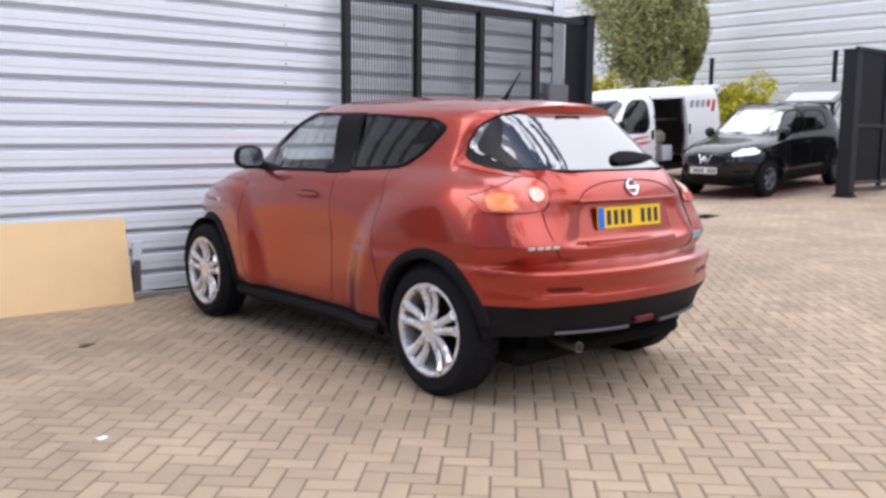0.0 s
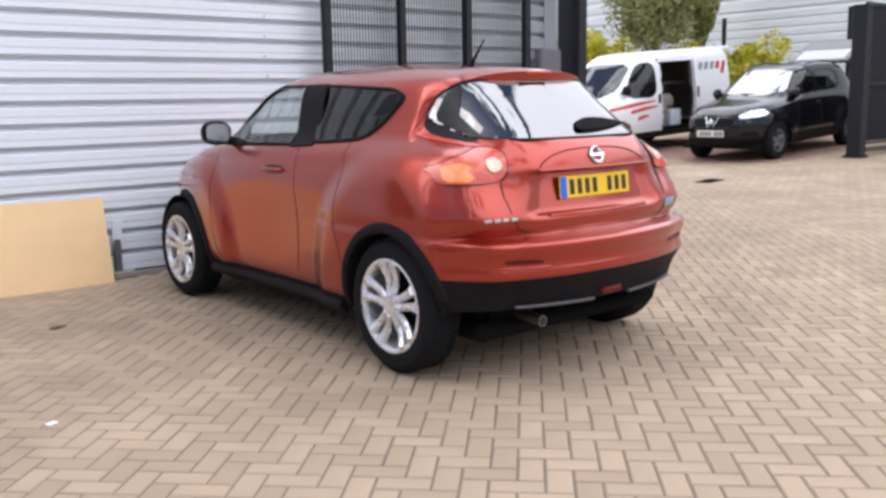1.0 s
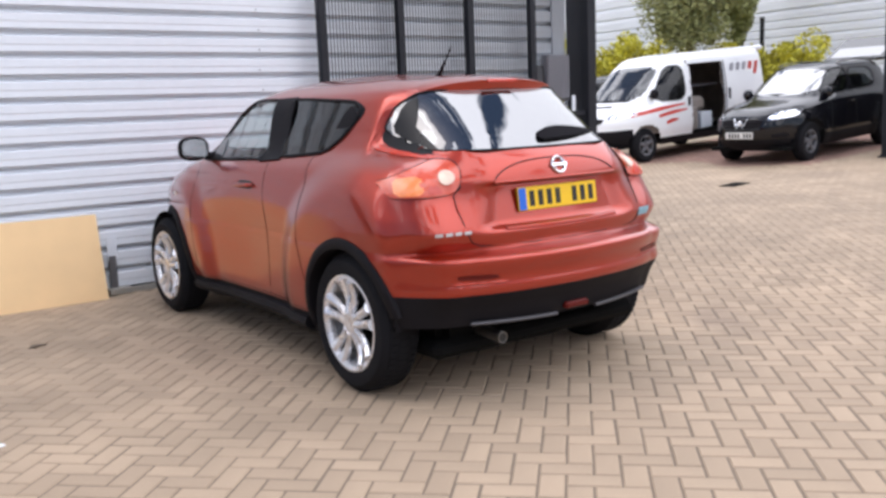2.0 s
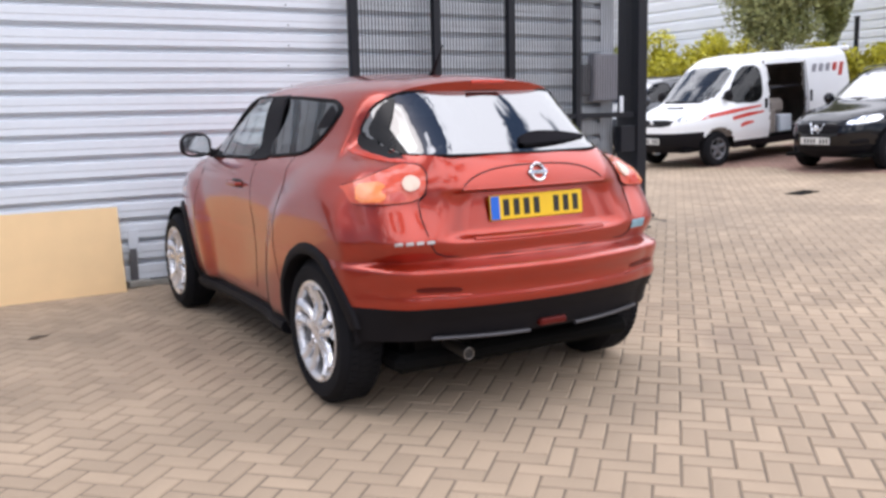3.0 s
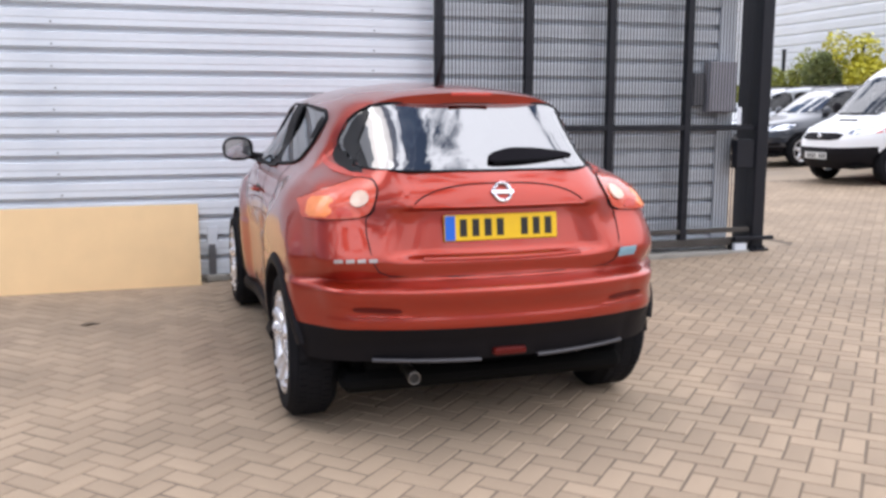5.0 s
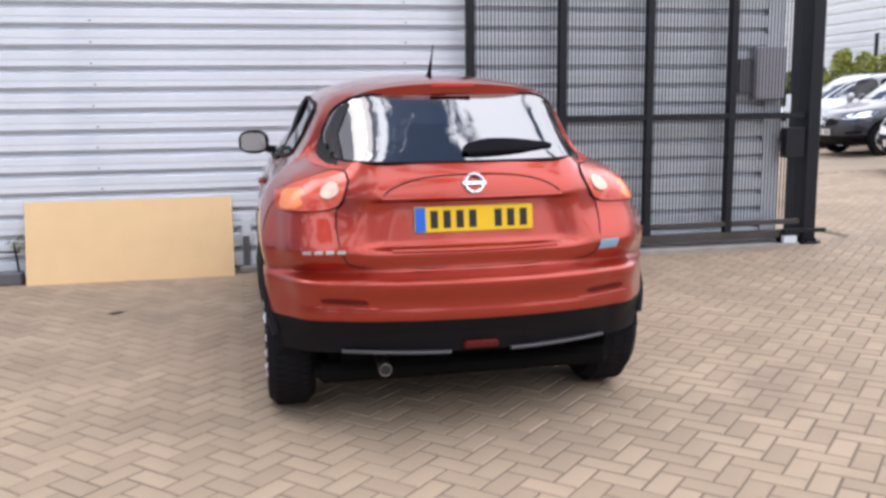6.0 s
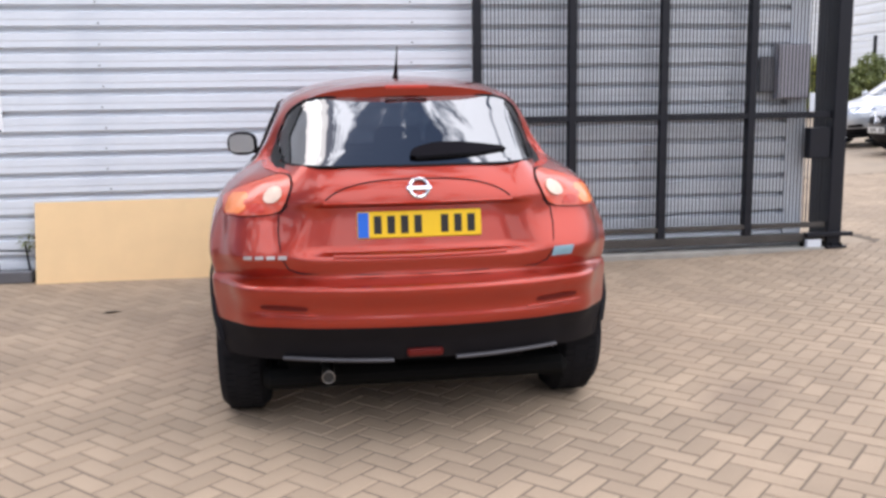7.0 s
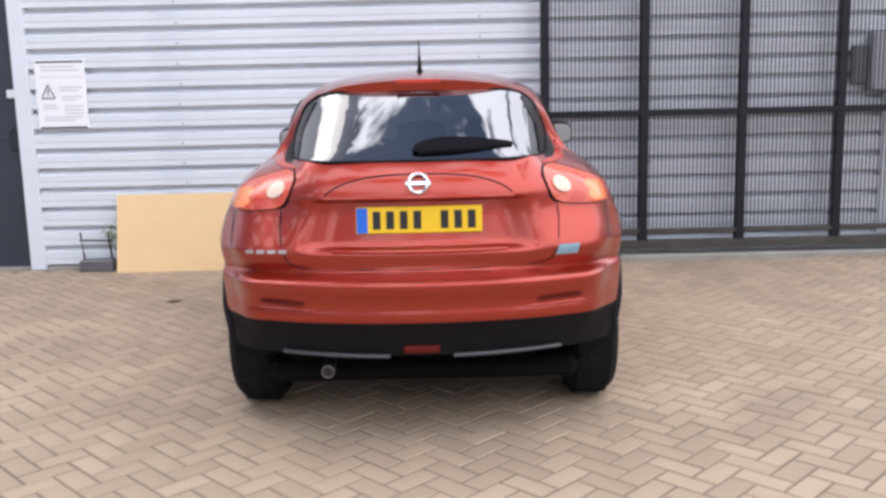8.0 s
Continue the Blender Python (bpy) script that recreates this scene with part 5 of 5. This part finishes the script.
def white_van():
    door_open = lambda x, y, z: x < -0.5 and 0.78 < y < 1.82 and 0.42 < z < 1.80
    v = bystander("panel_van", "white panel van with red side stripes and an open sliding door", "van", parked(13.45, 8.62, 90, 3.10), VAN, list(np.arange(0.30, 2.016, 0.045)) + [2.015], 130, PAINT_WHITE,
                  {"windscreen": [(-0.66, 1.16), (0.66, 1.16), (0.60, 1.80), (-0.60, 1.80)], "side_cab": [(2.86, 1.14), (2.00, 1.10), (1.98, 1.76), (2.30, 1.78)]}, (0.0, 3.10), 0.325, lambda y: 0.67 if y > 3.42 else 0.42, holes=(door_open,), inside=LOAD_LINING, rims=STEEL_WHEEL, screen=GLASS_VAN)
    face(v, VAN, 0.93, 0.66, 0.84, 0.42, 0.52, 0.06, 0.06)
    mirrors(v, VAN, 2.80, 1.27, PLASTIC)
    part("bonnet_vent", boxed(-0.30, 0.10, -0.03, 0.03, -0.008, 0.012, 0.004), PLASTIC, v, m=pose(0.0, 3.40, 1.085, -22))
    # load space: floor, racks, sacks
    part("load_floor", boxed(-0.80, 0.80, -0.6, 2.0, 0.42, 0.47), DARK_METAL, v)
    part("bulkhead", boxed(-0.85, 0.85, 1.84, 1.87, 0.45, 1.85), LOAD_LINING, v)
    part("load_rack", boxed(-0.3, 0.2, 0.9, 1.9, 0.47, 0.95, 0.02), BOX_GREY, v)
    part("tool_chest", boxed(-0.72, -0.42, 1.35, 1.70, 0.47, 0.92, 0.02), LOAD_LINING, v, "brown-grey chest in the doorway")
    part("door_stanchion", boxed(-0.78, -0.72, 1.62, 1.70, 0.47, 1.10, 0.01), TRIM_PALE, v, "pale upright in the doorway")
    part("load_box", boxed(-0.70, -0.36, 0.86, 1.22, 0.47, 0.80, 0.02), TRIM_PALE, v, "pale box in the load space")
    part("load_sack", boxed(-0.66, -0.30, 1.0, 1.5, 0.82, 1.12, 0.08), LOAD_LINING, v)
    part("load_shelf", boxed(-0.2, 0.6, 0.0, 1.95, 1.3, 1.34), BOX_GREY, v)
    # the sliding door, slid back along the side
    bm = bmesh.new()
    rows = []
    for z in np.linspace(0.44, 1.82, 12):
        rows.append([[bm.verts.new((-(float(VAN.half(0.6, z)) + o), y, z)) for y in (-0.16, 0.11, 0.46, 0.76)] for o in (0.055, 0.02)])
    for a, b in zip(rows, rows[1:]):
        for o in (0, 1):
            for k in range(3):
                bm.faces.new((a[o][k], a[o][k + 1], b[o][k + 1], b[o][k]))
        for k in (0, 3):
            bm.faces.new((a[0][k], a[1][k], b[1][k], b[0][k]))
    for r in (rows[0], rows[-1]):
        for k in range(3):
            bm.faces.new((r[0][k], r[0][k + 1], r[1][k + 1], r[1][k]))
    dr = part("sliding_door", bm, PAINT_WHITE, v, "white sliding door, slid open")
    part("handle", boxed(-1.018, -0.998, 0.66, 0.72, 1.02, 1.24, 0.008), PLASTIC, dr)
    # plain bars where lettering stands
    for k in range(5):
        y = 0.56 - 0.205 * k
        z = 1.60
        part("letter_bar", boxed(-0.004, 0.004, -0.052, 0.052, -0.13 + 0.02 * (k % 2), 0.13, 0.001), RED_INK if k > 2 else BOX_GREY, dr if y > 0 else v, m=pose(-(float(VAN.half(0.6, z)) + 0.059), y, z, 0, -8, 0))
    for z0, z1, y0, y1 in ((0.90, 1.04, 3.42, 2.05), (0.84, 0.93, 2.78, 1.98), (0.70, 0.76, 2.58, 2.25)):
        pl = dense([(y0, z0 - 0.02), (y1, z1 - 0.02), (y1, z1 + 0.01), ((y0 + y1) / 2, (z0 + z1) / 2 + 0.05), (y0, z0 + 0.04)], 0.1)
        part("stripe", patch(pl, lambda y, z: VAN.side(y, z, -1, 0.004), 3), RED_INK, v, "red stripe")
    part("cab_handle", boxed(-0.985, -0.955, 1.90, 1.95, 0.98, 1.16, 0.008), PLASTIC, v)
    part("seat", boxed(-0.7, 0.7, 1.90, 2.05, 0.7, 1.5, 0.05), FABRIC, v)
    # flared rear edge of the roof
    part("roof_lip", boxed(-0.74, 0.74, -0.86, -0.60, 1.94, 2.04, 0.03), PAINT_WHITE, v)


white_van()

SUV_LEVELS = [(0.24, 0.78, -0.62, 3.28), (0.34, 0.83, -0.76, 3.42), (0.50, 0.855, -0.84, 3.50), (0.66, 0.862, -0.86, 3.50), (0.80, 0.86, -0.85, 3.44), (0.92, 0.85, -0.83, 3.22), (0.99, 0.835, -0.81, 2.88), (1.04, 0.80, -0.79, 2.55), (1.09, 0.755, -0.77, 2.38), (1.25, 0.715, -0.70, 2.10), (1.42, 0.655, -0.58, 1.78), (1.53, 0.60, -0.46, 1.52), (1.58, 0.53, -0.36, 1.38), (1.605, 0.38, -0.1, 1.15), (1.615, 0.15, 0.3, 0.9)]
SUV = with_levels(SUV_LEVELS, 1.1, 4.5, 3.2, (0.0, 2.63), bulge=0.035, reach=(0.40, 0.66))
SUV_WINDOWS = {"windscreen": [(-0.64, 1.10), (0.64, 1.10), (0.55, 1.52), (-0.55, 1.52)], "side_front": [(2.12, 1.08), (1.22, 1.10), (1.18, 1.50), (1.55, 1.50)], "side_rear": [(1.14, 1.10), (0.25, 1.13), (0.22, 1.46), (1.10, 1.50)]}
SUV_Z = list(np.arange(0.24, 1.56, 0.04)) + [1.575, 1.59, 1.60, 1.61, 1.615]


def suv(m, paint, label, boot_open=False, group=""):
    hole = (lambda x, y, z: y < -0.3 and 0.70 < z < 1.52 and abs(x) < 0.62,) if boot_open else ()
    wins = dict(SUV_WINDOWS)
    if not boot_open:
        wins["rear_window"] = [(-0.55, 1.14), (0.55, 1.14), (0.48, 1.48), (-0.48, 1.48)]
    v = bystander("parked_car", label, "car", m, SUV, SUV_Z, 120, paint, wins, (0.0, 2.63), 0.335, 0.42, holes=hole, group=group, rims=STEEL_WHEEL if boot_open else None)
    g = face(v, SUV, 0.83, 0.60, 0.71, 0.36, 0.52, 0.075, 0.075, chrome=True)
    for sign in (-1, 1):
        part("grille_strut", tube(bmesh.new(), [SUV.nose(sign * x, z, 0.012) for x, z in ((0.13, 0.80), (0.05, 0.64))], 0.013, 6), CHROME, g)
        part("fog_recess", patch(dense(rounded([(0.50, 0.46), (0.68, 0.46), (0.66, 0.54), (0.50, 0.52)], 1), 0.05), lambda a, b: SUV.nose(sign * a, b, 0.005), 3, 0.006), PLASTIC, v)
        part("roof_rail", tube(bmesh.new(), [(sign * 0.56, y, z) for y, z in ((-0.2, 1.56), (-0.1, 1.60), (0.6, 1.635), (1.2, 1.61), (1.3, 1.57))], 0.014, 6), TRIM_GREY, v)
        part("door_handle", tube(bmesh.new(), [SUV.side(y, 0.93, sign, o) for y, o in ((1.25, 0.0), (1.28, 0.03), (1.40, 0.03), (1.43, 0.0))], 0.012, 6), paint, v)
        for ln in ([(2.0, 1.07), (1.98, 0.45)], [(1.17, 1.09), (1.14, 0.45)]):
            part("shut_line", tube(bmesh.new(), [SUV.side(a, b, sign, 0.0) for a, b in zip(np.linspace(ln[0][0], ln[1][0], 9), np.linspace(ln[0][1], ln[1][1], 9))], 0.004, 5), INK, v)
    mirrors(v, SUV, 2.0, 1.12, paint)
    for x, y in ((-0.35, 0.95), (0.35, 0.95), (-0.35, 0.15), (0.35, 0.15)):
        part("seat", box(boxed(x - 0.22, x + 0.22, y, y + 0.13, 0.5, 1.12, 0.04), x - 0.12, x + 0.12, y, y + 0.09, 1.13, 1.32, 0.03), FABRIC, v)
    if boot_open:
        tg = part("tailgate", boxed(-0.60, 0.60, -1.02, 0.0, -0.04, 0.02, 0.015), paint, v, "raised tailgate", m=pose(0, -0.40, 1.59, -23))
        part("tailgate_glass", boxed(-0.50, 0.50, -0.52, -0.08, 0.02, 0.026, 0.002), GLASS, tg)
        part("tailgate_lip", boxed(-0.58, 0.58, -1.0, -0.93, -0.16, 0.0, 0.02), paint, tg)
        for s in (-1, 1):
            part("strut", tube(bmesh.new(), [(s * 0.58, -0.45, 1.35), (s * 0.58, -0.80, 1.73)], 0.012, 6), DARK_METAL, v)
    return v


suv(parked(13.72, 5.76, 92.5, 2.63), PAINT_BLACK, "black family crossover with its tailgate raised", True)
suv(parked(14.25, 12.35, 90, 2.63), PAINT_NAVY, "dark grey car parked beyond the van", group="cars beyond the van")
suv(parked(14.75, 15.1, 93, 2.63), PAINT_SILVER, "silver car parked beyond the dark one", group="cars beyond the van")


# ---- block paving in a herringbone turned 45 degrees to the wall, pieces last ----
def block_mesh(name):
    bm = bmesh.new()
    g = bmesh.ops.create_cube(bm, size=1)
    a, b = 0.0988, 0.0474
    top = []
    for dx, dy, z in ((a - 0.0055, b - 0.0055, 0.0), (a, b, -0.0055), (a, b, -0.03)):
        top.append([(-dx, -dy, z), (dx, -dy, z), (dx, dy, z), (-dx, dy, z)])
    bmesh.ops.delete(bm, geom=g["verts"], context="VERTS")
    rings = [[bm.verts.new(c) for c in r] for r in top]
    bm.faces.new(rings[0])
    for u, v in zip(rings, rings[1:]):
        for k in range(4):
            bm.faces.new((u[k], v[k], v[(k + 1) % 4], u[(k + 1) % 4]))
    return finish(bm, name, BLOCK_PIECE, False), top


def in_yard(x, y):
    if y < 3.52:
        return -12.5 < x < 16.9 and y > -9.8
    return 4.95 < x < 16.9 and y < 9.4


def pave():
    pavement = thing("pavement", "worn buff block paving laid in a herringbone", "paving", kind="structure")
    me, rings = block_mesh("block")
    rng = random.Random(11)
    c45 = math.sqrt(0.5)
    verts, faces, tint, singles = [], [], [], 0
    for j in range(-260, 260):
        for k in range(-130, 130):
            for kind in (0, 1):
                if kind == 0:
                    u, v, turn = j + 4 * k + 1.0, j + 0.5, 45.0
                else:
                    u, v, turn = j + 4 * k + 2.5, j + 0.0, -45.0
                u, v = u * 0.1025 + PAVE_U, v * 0.1025 + PAVE_V
                x, y = (u - v) * c45, (u + v) * c45
                if not in_yard(x, y):
                    continue
                z = rise(x) + fall(y) + rng.gauss(0, 0.0009)
                tilt = rng.gauss(0, 0.25)
                turn += rng.gauss(0, 0.35)
                near = -1.9 < x < 1.15 and -2.35 < y < -0.35
                if near and singles < 300:
                    ob = new("block", me)
                    ob.parent = pavement
                    ob.matrix_basis = pose(x, y, z, tilt, 0, turn)
                    singles += 1
                    continue
                cs, sn = math.cos(radians(turn)), math.sin(radians(turn))
                slope = 0.026 if 3.4 < x < 20 else 0.0
                far = 1.022 if x > 4.8 else 1.0
                i = len(verts)
                for r in rings:
                    for a, b, h in r:
                        a, b = a * far, b * (far + 0.02 if far > 1 else 1.0)
                        verts.append((x + a * cs - b * sn, y + a * sn + b * cs, z + h + slope * (a * cs - b * sn) + radians(tilt) * b))
                red = y > 4.6 and x > 10.4 + 0.25 * math.sin(3 * y)
                tint += [1 if red else 0] * 9
                faces.append((i, i + 1, i + 2, i + 3))
                for q in (0, 4):
                    for n in range(4):
                        faces.append((i + q + n, i + q + 4 + n, i + q + 4 + (n + 1) % 4, i + q + (n + 1) % 4))
    me2 = bpy.data.meshes.new("paving_blocks")
    me2.from_pydata(verts, [], faces)
    me2.materials.append(BLOCK)
    me2.materials.append(BLOCK_RED)
    me2.polygons.foreach_set("material_index", tint)
    ob = tagged(new("paving_blocks", me2), kind="stuff")
    ob.parent = pavement




def litter():
    s = solid("paper_scrap", boxed(-0.026, 0.026, -0.014, 0.014, 0.0, 0.006, 0.002, m=pose(0, 0, 0, 4, 3, 30)), PAPER, "small white scrap of paper on the paving", "litter", m=pose(-2.413, 0.399, 0.001 + fall(0.399)))
    bm = bmesh.new()
    pts = [(-0.06, 0, 0.004), (-0.03, 0.022, 0.012), (0.02, 0.025, 0.010), (0.065, 0.0, 0.003), (0.02, -0.022, 0.013), (-0.03, -0.02, 0.010)]
    top = [bm.verts.new(p) for p in pts]
    low = [bm.verts.new((x, y, z - 0.003)) for x, y, z in pts]
    bm.faces.new(top)
    bm.faces.new(low[::-1])
    for k in range(6):
        bm.faces.new((top[k], low[k], low[(k + 1) % 6], top[(k + 1) % 6]))
    solid("dead_leaf", bm, BARK, "curled brown dead leaf on the paving", "leaf", m=pose(-1.863, 2.147, 0.001 + fall(2.147), 0, 0, 12))
    d = thing("drain_cover", "dark iron drain cover set in the paving", "drain", pose(7.9, 4.05, rise(7.9) + 0.002, 0, -1.5, 8))
    part("cover_frame", boxed(-0.24, 0.24, -0.12, 0.12, -0.02, 0.006, 0.002), DARK_METAL, d)
    for k in range(6):
        part("slat", boxed(-0.20, 0.20, -0.095 + 0.034 * k, -0.080 + 0.034 * k, 0.004, 0.012, 0.002), DARK_METAL, d)


litter()
PAVE_U, PAVE_V = -0.143, -0.034
pave()
